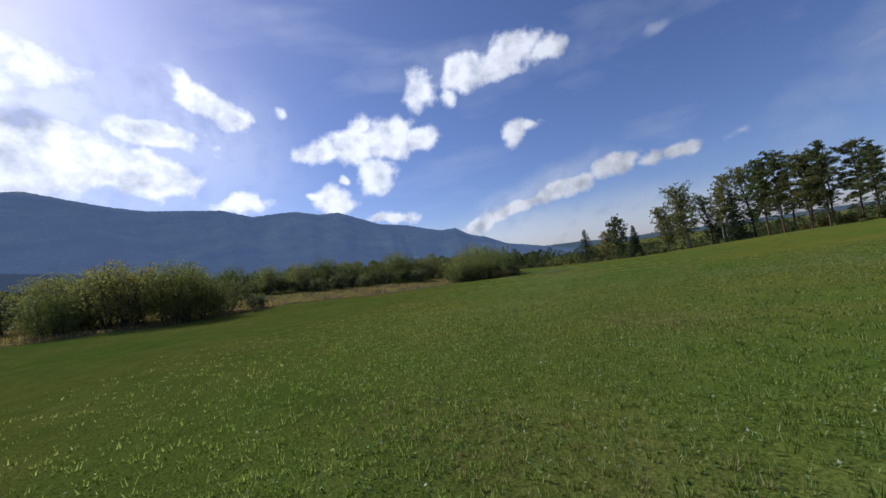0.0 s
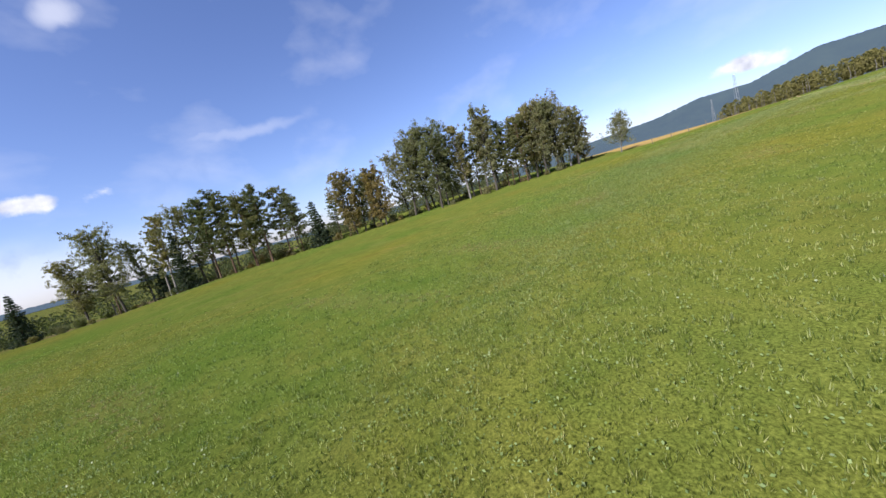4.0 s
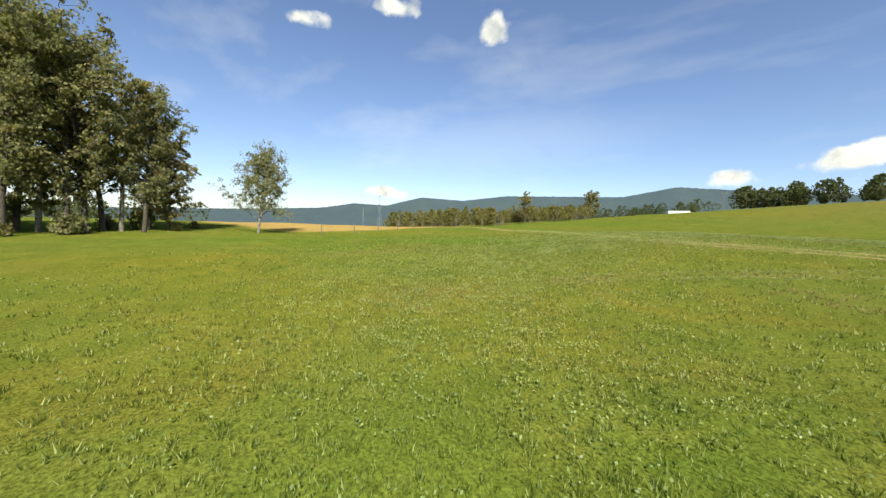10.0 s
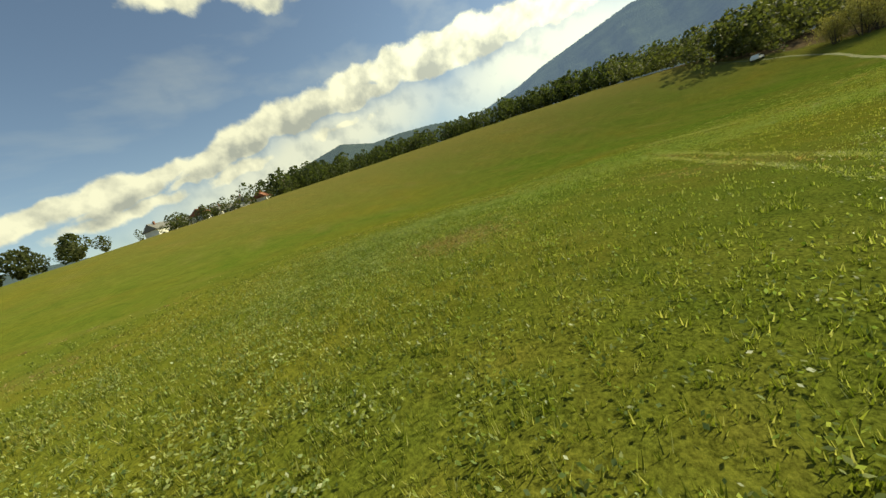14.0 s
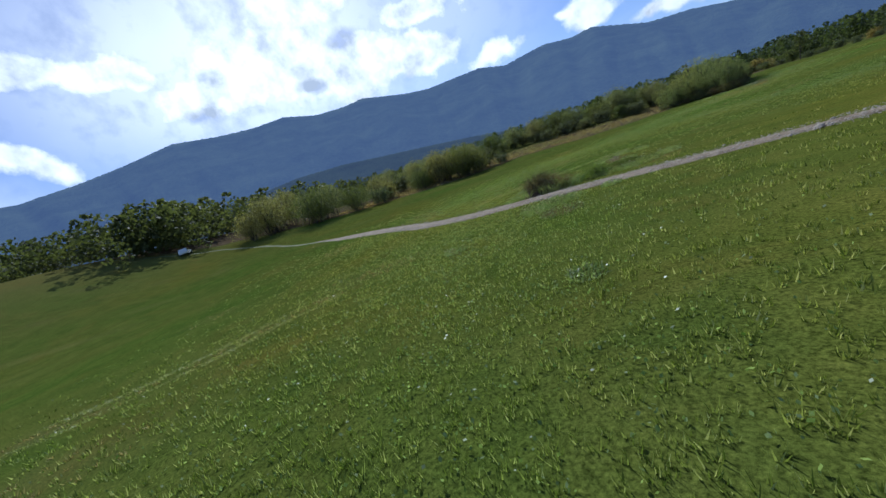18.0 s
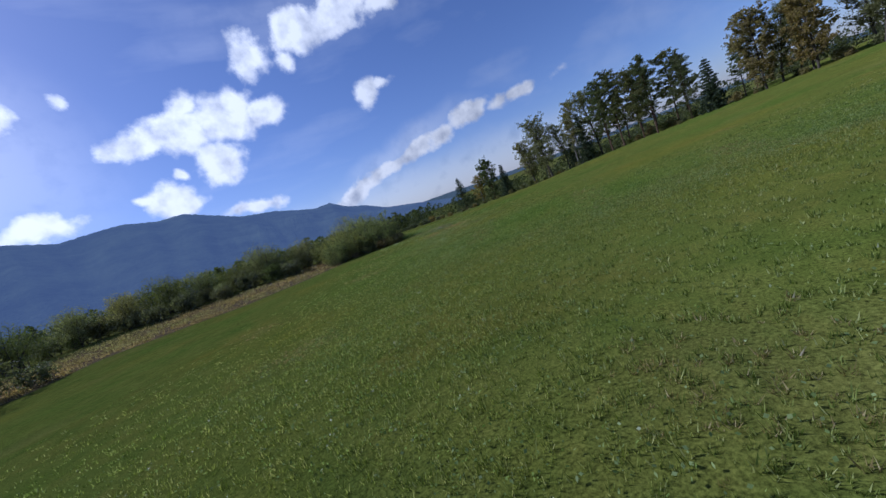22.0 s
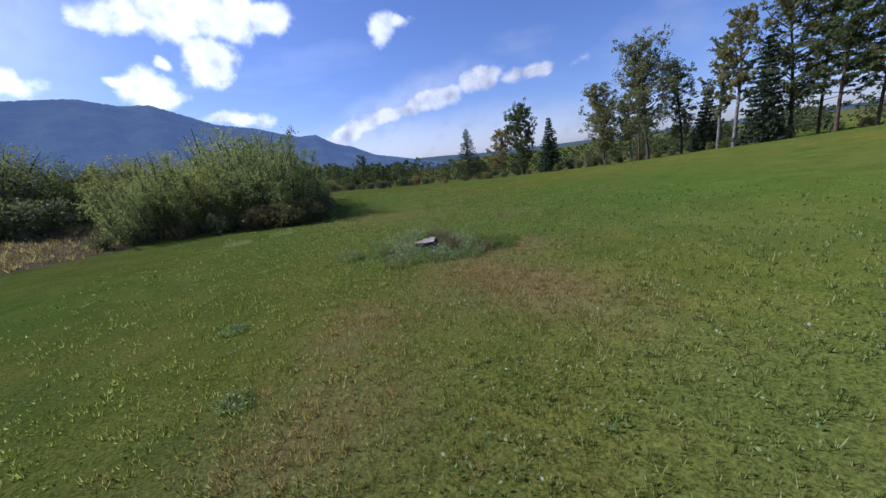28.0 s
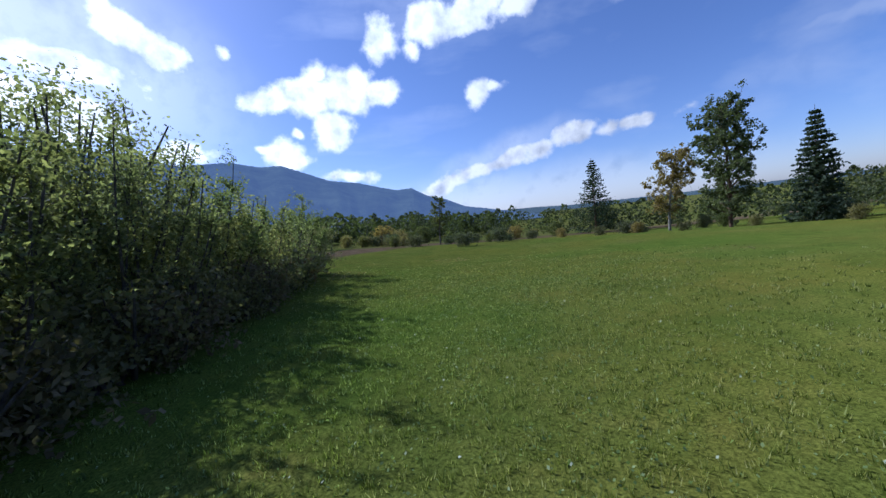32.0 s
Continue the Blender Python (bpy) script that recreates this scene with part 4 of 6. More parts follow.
DOME = make_bush(84, 9.2, 9.5, M_WILLOW, 15000, 0.085, 15, 0.5, clumps=9, low=0.04)
dome = plant("willow_bush", DOME, 30.4, 106.4, "rounded dense grey-green willow in the thicket", "bush", "willow thicket", 10, 1.02)
for x, y, s in [(24, 107.6, 0.8), (32, 114.6, 0.84), (18.4, 107, 0.72), (33.6, 121, 0.72), (27.2, 109, 0.98), (25.6, 121.5, 1.4), (29.6, 117.4, 1.28), (26.4, 114.6, 1.2), (20, 114, 1.05)]:
    again(dome, x, y, 61 * x, s)

# low dark undergrowth along the foot of the thicket
LOW = [make_bush(86 + i, 2.3, 3.2, m, 2300, 0.08, 9, 0.7, clumps=5, low=0.03) for i, m in enumerate((M_BRUSH, M_BRAMBLE))]
low = [plant("shrub", LOW[i], x, y, lab, "shrub", "thicket undergrowth") for i, (x, y, lab) in enumerate(((30.2, 101.0, "low grey-green shrub at the foot of the willows"), (33.2, 104.6, "low browning shrub at the foot of the willows")))]
for i, (x, y, s) in enumerate([(31.9, 102.6, 1.0), (34.2, 108.3, 1.1), (35.0, 112.0, 1.2), (35.8, 116.3, 1.1), (36.6, 120.8, 1.0), (37.2, 126, 1.0), (27.6, 102.2, 1.0), (24.6, 103.0, 1.1), (21.4, 103.8, 0.9), (18.2, 104.0, 1.0), (32.8, 106.6, 1.2), (29.0, 103.4, 1.2), (15.5, 103.5, 0.9), (31.6, 99.6, 1.3), (32.6, 101.2, 1.4), (33.2, 103.2, 1.5), (30.0, 100.2, 1.3), (34.0, 106.4, 1.4), (34.6, 110.2, 1.5), (35.2, 114.2, 1.5), (35.8, 118.6, 1.5), (36.6, 123.4, 1.5), (37.4, 128.6, 1.4), (28.2, 101.4, 1.3)]):
    again(low[int(i % 3 == 2)], x, y, 50 * i, s)

# shrubs of the wetland and along its far side
SH = [plant("shrub", make_bush(90 + i, 4.5, 6.0, m, 5200 if i < 2 else 2600, 0.13 if i < 2 else 0.18, low=0.04, clumps=6), -50 - 4 * i, 62 + 2 * i, lab, "shrub", "wetland shrubs", 0, s)
      for i, (m, lab, s) in enumerate(((M_SHRUB, "rounded green shrub on the wetland", 1.2), (M_LEAF, "dark green shrub on the wetland", 1.1), (M_GREY, "pale grey-green willow shrub", 0.8), (M_LEAF_RUST, "browning shrub on the wetland", 0.9)))]
BIG = [plant("bush", make_bush(96 + i, 10, 12.5, m, 9500, 0.16, 15, 0.55, low=0.03, clumps=9), x, y, lab, "bush", "wetland bushes", 0, 1.0)
       for i, (m, lab, x, y) in enumerate(((M_SHRUB, "tall rounded green bush at the wetland's edge", -46, 66), (M_LEAF, "tall dark olive bush at the wetland's edge", -57, 66)))]


def wetland_bush(x, y, k, s, turn):
    """The large ones are copies of the tall bushes, the rest of the small shrubs."""
    if k < 2 and s >= 1.4:
        again(BIG[k], x, y, turn).scale = (s * 0.45,) * 3
    else:
        again(SH[k], x, y, turn).scale = (s,) * 3


for x, y, k, s in [(-43, 62, 1, 2.5), (-37, 63, 0, 2.2), (-33, 66, 0, 1.8), (-40, 70, 1, 2.5), (-35, 75, 2, 1.6), (-48, 55, 0, 1.5), (-50, 64, 1, 2.2), (-60, 60, 2, 1.4), (-66, 56, 1, 1.9), (-64, 13, 1, 2.3), (-58, 21, 0, 2.2), (-63, 7, 1, 1.6), (-61, 28, 1, 2.2), (-55, 34, 0, 1.7), (-53, 41, 2, 1.2), (-72, 22, 1, 2.4), (-56, 48, 3, 1.3), (-30, 78, 2, 0.8)]:
    wetland_bush(x, y, k, s, x * 31)
for x, y, k, s in [(-34, 128, 1, 2.3), (-27, 130, 0, 2.5), (-18, 133, 1, 2.2), (-9, 131, 0, 1.9), (-1, 131, 1, 2.7), (4, 134, 0, 2.2), (11, 133, 1, 2.2), (-43, 124, 1, 2.3), (-5, 124, 2, 1.2), (-20, 121, 2, 1.3), (1, 121, 0, 1.2), (6, 119, 2, 1.2), (-12, 120, 2, 0.9), (-52, 118, 0, 2.4), (-61, 112, 1, 2.3), (-70, 105, 0, 2.4), (-80, 96, 1, 2.5), (-88, 84, 1, 2.4), (17, 133, 0, 1.7)]:
    wetland_bush(x, y, k, s, x * 17)
for x in np.arange(-150, 62, 4.6):
    y = float(np.interp(x, [-150, -55, -24, 5, 15, 60], [105, 126, 116, 128, 132, 205])) + rng.uniform(0, 16)
    c = again(SH[int(rng.integers(4))], x, y, rng.uniform(0, 360))
    c.scale = (rng.uniform(0.6, 1.35),) * 3
for x, y, k, s in [(90, 124, 3, 0.4), (95, 122, 1, 0.5), (98, 120, 0, 0.55), (101, 124, 1, 0.7), (96, 131, 3, 0.5), (90, 133.5, 3, 0.35), (95, 141, 0, 0.55), (89.5, 143, 2, 0.4), (97, 146, 1, 0.6), (90, 153, 3, 0.5), (86, 158, 2, 0.5), (94, 160, 0, 0.6), (83, 166, 3, 0.5), (78, 170, 2, 0.55), (72, 168, 2, 0.45), (103, 132, 1, 0.7)]:
    c = again(SH[k], x, y, x * 23)
    c.scale = (s,) * 3
for i in range(26):
    x, y = rng.uniform(40, 96), rng.uniform(150, 225)
    c = again(SH[int(rng.choice([0, 2, 2, 3]))], x, y, rng.uniform(0, 360))
    c.scale = (rng.uniform(0.4, 0.9),) * 3


def wood(name, line, n, tall, depth, seed, label, mat, per=130, slim=0.85):
    """A far belt of trees along a line: clumps of leaves on short trunks, joined."""
    rng = np.random.default_rng(seed)
    line = np.array(line, float)
    t = np.linspace(0, 1, len(line))
    s = rng.random(n)
    x = np.interp(s, t, line[:, 0]) + rng.normal(size=n) * depth
    y = np.interp(s, t, line[:, 1]) + rng.normal(size=n) * depth
    h = rng.uniform(*tall, n)
    z = ground_z(x, y)
    w = h * slim * rng.uniform(0.7, 1.2, n)
    u = rng.random((n, per))
    a = rng.random((n, per)) * 6.28
    point = rng.uniform(0.7, 1.5, n)[:, None]
    r = rng.random((n, per)) ** 0.35 * np.sin(np.pi * np.clip(0.1 + 0.86 * u, 0, 1) ** point) * 0.5
    c = np.stack([x[:, None] + np.cos(a) * r * w[:, None], y[:, None] + np.sin(a) * r * w[:, None], z[:, None] + (0.1 + 0.9 * u) * h[:, None]], -1).reshape(-1, 3)
    me = leaves_mesh(name, c, np.repeat(h * 0.052, per) * rng.uniform(0.6, 1.3, n * per), rng, mat, 0.8)
    return tagged(part(name, me), label, "woodland", kind="stuff")


wood("far_wood", [(-190, -20), (-205, -90), (-190, -170), (-140, -215), (-86, -210)], 430, (9, 16), 9, 1, "dark belt of trees on the far side of the rising field", M_FARWOOD)
wood("far_wood", [(-80, -6), (-110, 25), (-120, 70), (-110, 120)], 200, (6, 13), 9, 2, "dark trees and bushes beyond the road", M_FARWOOD)
wood("far_wood", [(-230, 80), (-170, 180), (-90, 250), (0, 270), (70, 300), (140, 330)], 560, (8, 15), 18, 3, "dark belt of trees below the mountain", M_FARWOOD)
wood("far_wood", [(-190, -24), (-140, -20), (-92, -12)], 70, (6, 11), 6, 9, "bushy trees along the far edge of the rising field", M_FARWOOD)
wood("far_wood", [(98, 205), (125, 180), (150, 145), (165, 110)], 100, (5, 9), 5, 10, "dark scrub and low trees behind the corner conifers", M_FARWOOD, 120, 0.95)
wood("far_wood", [(152, -96), (130, -104), (115, -130), (106, -178)], 230, (4, 7), 4, 4, "belt of young trees and scrub turning yellow behind the stubble", M_SCRUB, 170, 0.62)
wood("far_wood", [(47, -229), (30, -226), (22, -224), (-3, -217)], 40, (6, 12), 3, 5, "loose line of trees on the crest of the field", M_FARWOOD, 260)
wood("far_wood", [(130, -250), (95, -262), (60, -255)], 60, (5, 9), 6, 7, "low trees behind the crest of the field", M_FARWOOD)
wood("far_wood", [(-20, -222), (-50, -212), (-84, -196)], 34, (4, 8), 4, 8, "garden trees between the village houses", M_FARWOOD, 160)
wood("far_wood", [(215, -30), (240, 20), (240, 90), (200, 190)], 220, (6, 12), 14, 6, "distant trees behind the grove", M_FARWOOD)
plant("deciduous_tree", make_broad(64, 13, 9, M_LEAF, M_BARK, 7000, 0.3, 0.1, limbs=30), 103.5, -183, "broad dark tree at the end of a row of young trees", "tree")
plant("deciduous_tree", make_broad(65, 12, 5.5, M_LEAF, M_BARK, 4200, 0.26, 0.2, limbs=26), 111, -123.6, "narrow tree above a row of young trees", "tree")
lines = []
rng = np.random.default_rng(12)
for i in range(60):
    u = rng.random()
    x, y = float(np.interp(u, [0, 0.3, 0.55, 1], [144, 120, 111, 103])) + rng.normal() * 2.5, float(np.interp(u, [0, 0.3, 0.55, 1], [-92, -101, -126, -176]))
    z = float(ground_z(x, y))
    lines.append((np.array([[x, y, z - 0.2], [x + rng.normal() * 0.15, y, z + 2], [x + rng.normal() * 0.3, y, z + rng.uniform(3.5, 5)]]), np.array([0.09, 0.07, 0.03]), 5))
tagged(part("birch_stems", tubes_mesh("birch_stems", lines, M_BIRCH)), "many pale stems of young birches", "saplings", kind="stuff")


# ---- the road across the meadow ----
ROAD = [(150, -112), (105, -75), (85, -54), (72, -44), (67.2, -39.7), (64, -37.2), (61.2, -35.5), (59.1, -34.4), (57.3, -33.7), (54.8, -32.8), (51.5, -31.9), (47.5, -31.2), (40, -28.2), (34, -21.5), (30, -16.8), (24.5, -14.6), (21, -13.8), (17.5, -13.3), (14, -12.7), (9.8, -12.1), (5.8, -10.9), (1.5, -9.6), (-4.7, -7.2), (-26, -1.4), (-48, 2.0), (-62, 0), (-74, -6.5), (-95, -16)]


def curve_through(points, step):
    """A smooth line through plan points, at even steps."""
    p = np.array(points, float)
    p = np.vstack([2 * p[0] - p[1], p, 2 * p[-1] - p[-2]])
    out = []
    for a, b, c, d in zip(p[:-3], p[1:-2], p[2:-1], p[3:]):
        for t in np.linspace(0, 1, 24, endpoint=False):
            out.append(0.5 * (2 * b + (c - a) * t + (2 * a - 5 * b + 4 * c - d) * t * t + (3 * b - a - 3 * c + d) * t**3))
    out = np.array(out)
    s = np.r_[0, np.cumsum(np.linalg.norm(np.diff(out, axis=0), axis=1))]
    u = np.arange(0, s[-1], step)
    return np.stack([np.interp(u, s, out[:, k]) for k in (0, 1)], 1)


ROAD_LINE = curve_through(ROAD, 0.4)
ROAD_WAY = np.gradient(ROAD_LINE, axis=0)
ROAD_WAY /= np.linalg.norm(ROAD_WAY, axis=1)[:, None]
ROAD_SIDE = np.stack([-ROAD_WAY[:, 1], ROAD_WAY[:, 0]], 1)


def road_near(x, y):
    """Distance from the road's middle, and the side offset."""
    out = np.full(len(x), 99.0)
    for i in range(0, len(ROAD_LINE), 3):
        near = (np.abs(x - ROAD_LINE[i, 0]) < 4) & (np.abs(y - ROAD_LINE[i, 1]) < 4)
        if near.any():
            d = (x[near] - ROAD_LINE[i, 0]) * ROAD_SIDE[i, 0] + (y[near] - ROAD_LINE[i, 1]) * ROAD_SIDE[i, 1]
            a = np.abs((x[near] - ROAD_LINE[i, 0]) * ROAD_WAY[i, 0] + (y[near] - ROAD_LINE[i, 1]) * ROAD_WAY[i, 1])
            cur = out[near]
            out[near] = np.where(a < 0.8, np.where(np.abs(d) < np.abs(cur), d, cur), cur)
    return out


def soil_material(name, dark, mid, light, stones):
    m, add, link, b, out = material(name)
    mid_n, fine = noise_of(add, link, 1.6, 6, 0.7, dist=0.8), noise_of(add, link, 28.0, 5, 0.7)
    tone = ramp(add, link, mid_n, [(0.28, dark), (0.5, mid), (0.75, light)])
    grit = ramp(add, link, fine, [(0.3, (0.5, 0.5, 0.5)), (0.55, (1, 1, 1)), (0.8, (1.5, 1.5, 1.5))])
    link(mixed(add, link, stones, tone, grit, "MULTIPLY"), b.inputs["Base Color"])
    b.inputs["Roughness"].default_value = 0.95
    bumped(add, link, b, fine, 0.9, 0.03)
    return m


M_GRAVEL = soil_material("gravel", (0.11, 0.078, 0.05), (0.23, 0.168, 0.112), (0.37, 0.29, 0.205), 0.9)
M_DIRT = soil_material("tan_dirt", (0.27, 0.165, 0.085), (0.42, 0.27, 0.145), (0.56, 0.4, 0.24), 0.6)
M_EARTH = soil_material("brown_earth", (0.07, 0.046, 0.026), (0.135, 0.09, 0.05), (0.21, 0.145, 0.085), 0.7)
M_VERGE = soil_material("trodden_verge", (0.065, 0.08, 0.024), (0.115, 0.125, 0.04), (0.2, 0.175, 0.075), 0.6)


def ribbon(name, lo, hi, centre, half, mat, lift, wobble, label, seed, crown=0.0):
    """A strip of road surface on the ground, with uneven edges."""
    rng = np.random.default_rng(seed)
    idx = np.arange(lo, hi)
    n, cols = len(idx), 7
    fade = np.minimum(1, np.minimum(np.arange(n), np.arange(n)[::-1]) / 30 + 0.05)
    w = [np.convolve(rng.normal(size=n + 12), np.hanning(13) / 6.5, "valid") * wobble for _ in range(2)]
    v = []
    for k in range(cols):
        u = k / (cols - 1)
        o = centre + ((-half + w[0]) * (1 - u) + (half + w[1]) * u) * fade
        p = ROAD_LINE[idx] + ROAD_SIDE[idx] * o[:, None]
        z = ground_z(p[:, 0], p[:, 1]) + lift * math.sin(math.pi * (0.06 + 0.88 * u)) + crown * math.cos(4 * math.pi * u) * 0.5 + rng.normal(size=n) * 0.008
        if k in (0, cols - 1):
            z -= 0.05
        v.append(np.stack([p[:, 0], p[:, 1], z], 1))
    v = np.stack(v, 1).reshape(-1, 3)
    i, k = np.meshgrid(np.arange(n - 1), np.arange(cols - 1), indexing="ij")
    f = np.stack([i * cols + k, (i + 1) * cols + k, (i + 1) * cols + k + 1, i * cols + k + 1], -1).reshape(-1, 4)[:, ::-1]
    return tagged(part(name, mesh_of(name, v, f, mat, True)), label, "road", kind="structure")


SPLIT = int(np.argmin(np.hypot(ROAD_LINE[:, 0] - 29, ROAD_LINE[:, 1] + 18)))
END = len(ROAD_LINE)
RUT_END = int(np.argmin(np.abs(ROAD_LINE[:, 0] - 42)))
WEST = int(np.argmin(np.abs(ROAD_LINE[:, 0] + 20)))
ribbon("road_verge", SPLIT - 8, WEST + 30, 0.0, 1.42, M_VERGE, 0.02, 0.35, "trodden grassy verge of the gravel track", 2)
ribbon("road", SPLIT - 6, WEST + 24, 0.0, 1.22, M_GRAVEL, 0.1, 0.2, "pale grey gravel farm track with stones", 1, 0.02)
ribbon("road_west", WEST - 24, END, 0.0, 0.55, M_VERGE, 0.05, 0.22, "narrow worn farm track half grown over with grass", 6)
ribbon("wheel_rut", 0, RUT_END - 9, -0.64, 0.11, M_DIRT, 0.035, 0.22, "bare tan dirt wheel rut in the meadow", 4)
ribbon("wheel_rut", 0, RUT_END, 0.66, 0.15, M_DIRT, 0.04, 0.18, "bare tan dirt wheel rut in the meadow", 5)


def pebbles(name, lo, hi, n, spread_out, size, seed, label):
    """Loose stones on the road, joined."""
    rng = np.random.default_rng(seed)
    base = np.array([(1, 0, 0), (0, 1, 0), (-1, 0, 0), (0, -1, 0), (0, 0, 0.8), (0.6, 0.6, 0.35), (-0.6, 0.6, 0.3)])
    tri = np.array([(0, 5, 4), (5, 1, 4), (1, 6, 4), (6, 2, 4), (2, 3, 4), (3, 0, 4), (0, 1, 5), (1, 2, 6)])
    i = rng.integers(lo, hi, n)
    o = np.clip(rng.normal(size=n) * spread_out, -1.15, 1.15)
    p = ROAD_LINE[i] + ROAD_SIDE[i] * o[:, None] + rng.normal(size=(n, 2)) * 0.2
    z = ground_z(p[:, 0], p[:, 1]) + 0.07
    a, s = rng.random(n) * 6.28, size * rng.lognormal(0, 0.5, n)
    c, sn = np.cos(a), np.sin(a)
    b = base[None] * (s[:, None] * rng.uniform(0.7, 1.3, (n, 1)))[..., None]
    v = np.stack([b[..., 0] * c[:, None] - b[..., 1] * sn[:, None] + p[:, :1], b[..., 0] * sn[:, None] + b[..., 1] * c[:, None] + p[:, 1:], b[..., 2] + z[:, None]], -1)
    f = (tri[None] + 7 * np.arange(n)[:, None, None]).reshape(-1, 3)
    return tagged(part(name, mesh_of(name, v.reshape(-1, 3), f, M_STONE)), label, "gravel", kind="stuff")


pebbles("gravel_stones", SPLIT, SPLIT + 95, 9000, 0.75, 0.016, 3, "loose pale stones on the gravel track")
pebbles("cobbles", SPLIT + 4, SPLIT + 42, 380, 0.6, 0.032, 8, "fist-sized pale stones on the gravel track")

# ---- mound, weeds, tree stump ----
def tuft_mesh(name, seed, n, radius, tall, wide, mat, lean=0.5, bend=0.35):
    """Upright blades or stalks from a small patch, each bent over once."""
    rng = np.random.default_rng(seed)
    a, r = rng.random(n) * 6.28, np.sqrt(rng.random(n)) * radius
    base = np.stack([np.cos(a) * r, np.sin(a) * r, np.full(n, -0.03)], 1)
    w = rng.random(n) * 6.28
    out = np.stack([np.cos(w), np.sin(w), 0 * w], 1) * rng.uniform(0, lean, n)[:, None] + np.stack([np.cos(a), np.sin(a), 0 * a], 1) * (r / radius * lean * 0.6)[:, None]
    h = tall * rng.uniform(0.45, 1.0, n)[:, None]
    up = np.array([[0, 0, 1.0]])
    side = np.cross(out + up, rng.normal(size=(n, 3)))
    side /= np.linalg.norm(side, axis=1)[:, None]
    side *= wide * rng.uniform(0.6, 1.2, n)[:, None]
    mid = base + (up + out * 0.6) * h * 0.55
    tip = base + (up * (1 - bend * rng.random((n, 1))) + out * 1.5) * h
    v = np.stack([base - side, base + side, mid + side * 0.8, mid - side * 0.8, tip], 1).reshape(-1, 3)
    k = 5 * np.arange(n)[:, None]
    return mesh_of(name, v, np.concatenate([k + [0, 1, 2], k + [0, 2, 3], k + [3, 2, 4]]), mat)


def weed_clump(x, y, seed, tall, radius, label, flowers=0.0, dry=0.0, group="weeds", leaf=None):
    rng = np.random.default_rng(seed)
    t = thing("weed_clump", x, y, label, "weeds", group)
    part("stalk_tuft", tuft_mesh("stalk_tuft", seed, int(220 * radius + 40), radius, tall, 0.012, M_DRY if dry > 0.6 else leaf or M_WEED), None, t)["kind"] = "stuff"
    n = int(1300 * radius * (1 - 0.7 * dry))
    a, r = rng.random(n) * 6.28, np.sqrt(rng.random(n)) * radius * 1.05
    c = np.stack([np.cos(a) * r, np.sin(a) * r, rng.random(n) ** 1.2 * tall * 0.85 * (1.15 - r / radius * 0.6)], 1)
    part("foliage", leaves_mesh("foliage", c, rng.uniform(0.014, 0.042, n), rng, leaf or M_WEED, 0.55), None, t)["kind"] = "stuff"
    if dry:
        part("dry_tuft", tuft_mesh("dry_tuft", seed + 9, int(160 * radius * dry), radius * 0.8, tall * 1.15, 0.008, M_DRY, 0.3), None, t, "dry brown stalks")["kind"] = "stuff"
    if flowers:
        m = int(95 * radius * flowers)
        a, r = rng.random(m) * 6.28, np.sqrt(rng.random(m)) * radius
        c = np.stack([np.cos(a) * r, np.sin(a) * r, tall * rng.uniform(0.55, 1.0, m)], 1)
        part("seed_spray", leaves_mesh("seed_spray", c, rng.uniform(0.015, 0.04, m), rng, M_FLOWER, 0.8, 0.0), None, t, "pale seed heads")["kind"] = "stuff"
    return t


def mound(x, y, rx, ry, h, turn, seed, label, mat=None):
    """A heap of earth, uneven all over."""
    n, rings = 48, 14
    v = [(0, 0, h)]
    for j in range(1, rings + 1):
        s = j / rings
        for i in range(n):
            a = 2 * math.pi * i / n
            k = 1 + 0.22 * noise.noise(Vector((math.cos(a) * 1.5, math.sin(a) * 1.5, seed)))
            px, py = math.cos(a) * rx * s * k, math.sin(a) * ry * s * k
            z = h * (0.5 + 0.5 * math.cos(math.pi * min(1, s))) + 0.22 * h * noise.fractal(Vector((px * 1.3, py * 1.3, seed)), 1, 2, 4) * (1 - s) - 0.08 * s
            v.append((px, py, z))
    f = [(0, 1 + i, 1 + (i + 1) % n, 0) for i in range(n)]
    me = bpy.data.meshes.new("mound")
    faces = [(0, 1 + i, 1 + (i + 1) % n) for i in range(n)]
    for j in range(rings - 1):
        for i in range(n):
            a, b = 1 + j * n + i, 1 + j * n + (i + 1) % n
            faces.append((a, a + n, b + n, b))
    me.from_pydata(v, [], faces)
    me.materials.append(mat or M_EARTH)
    for p in me.polygons:
        p.use_smooth = True
    ob = part("earth_mound", me)
    ob.matrix_basis = pose(x, y, float(ground_z(x, y)), 0, 0, turn)
    return tagged(ob, label, "mound")


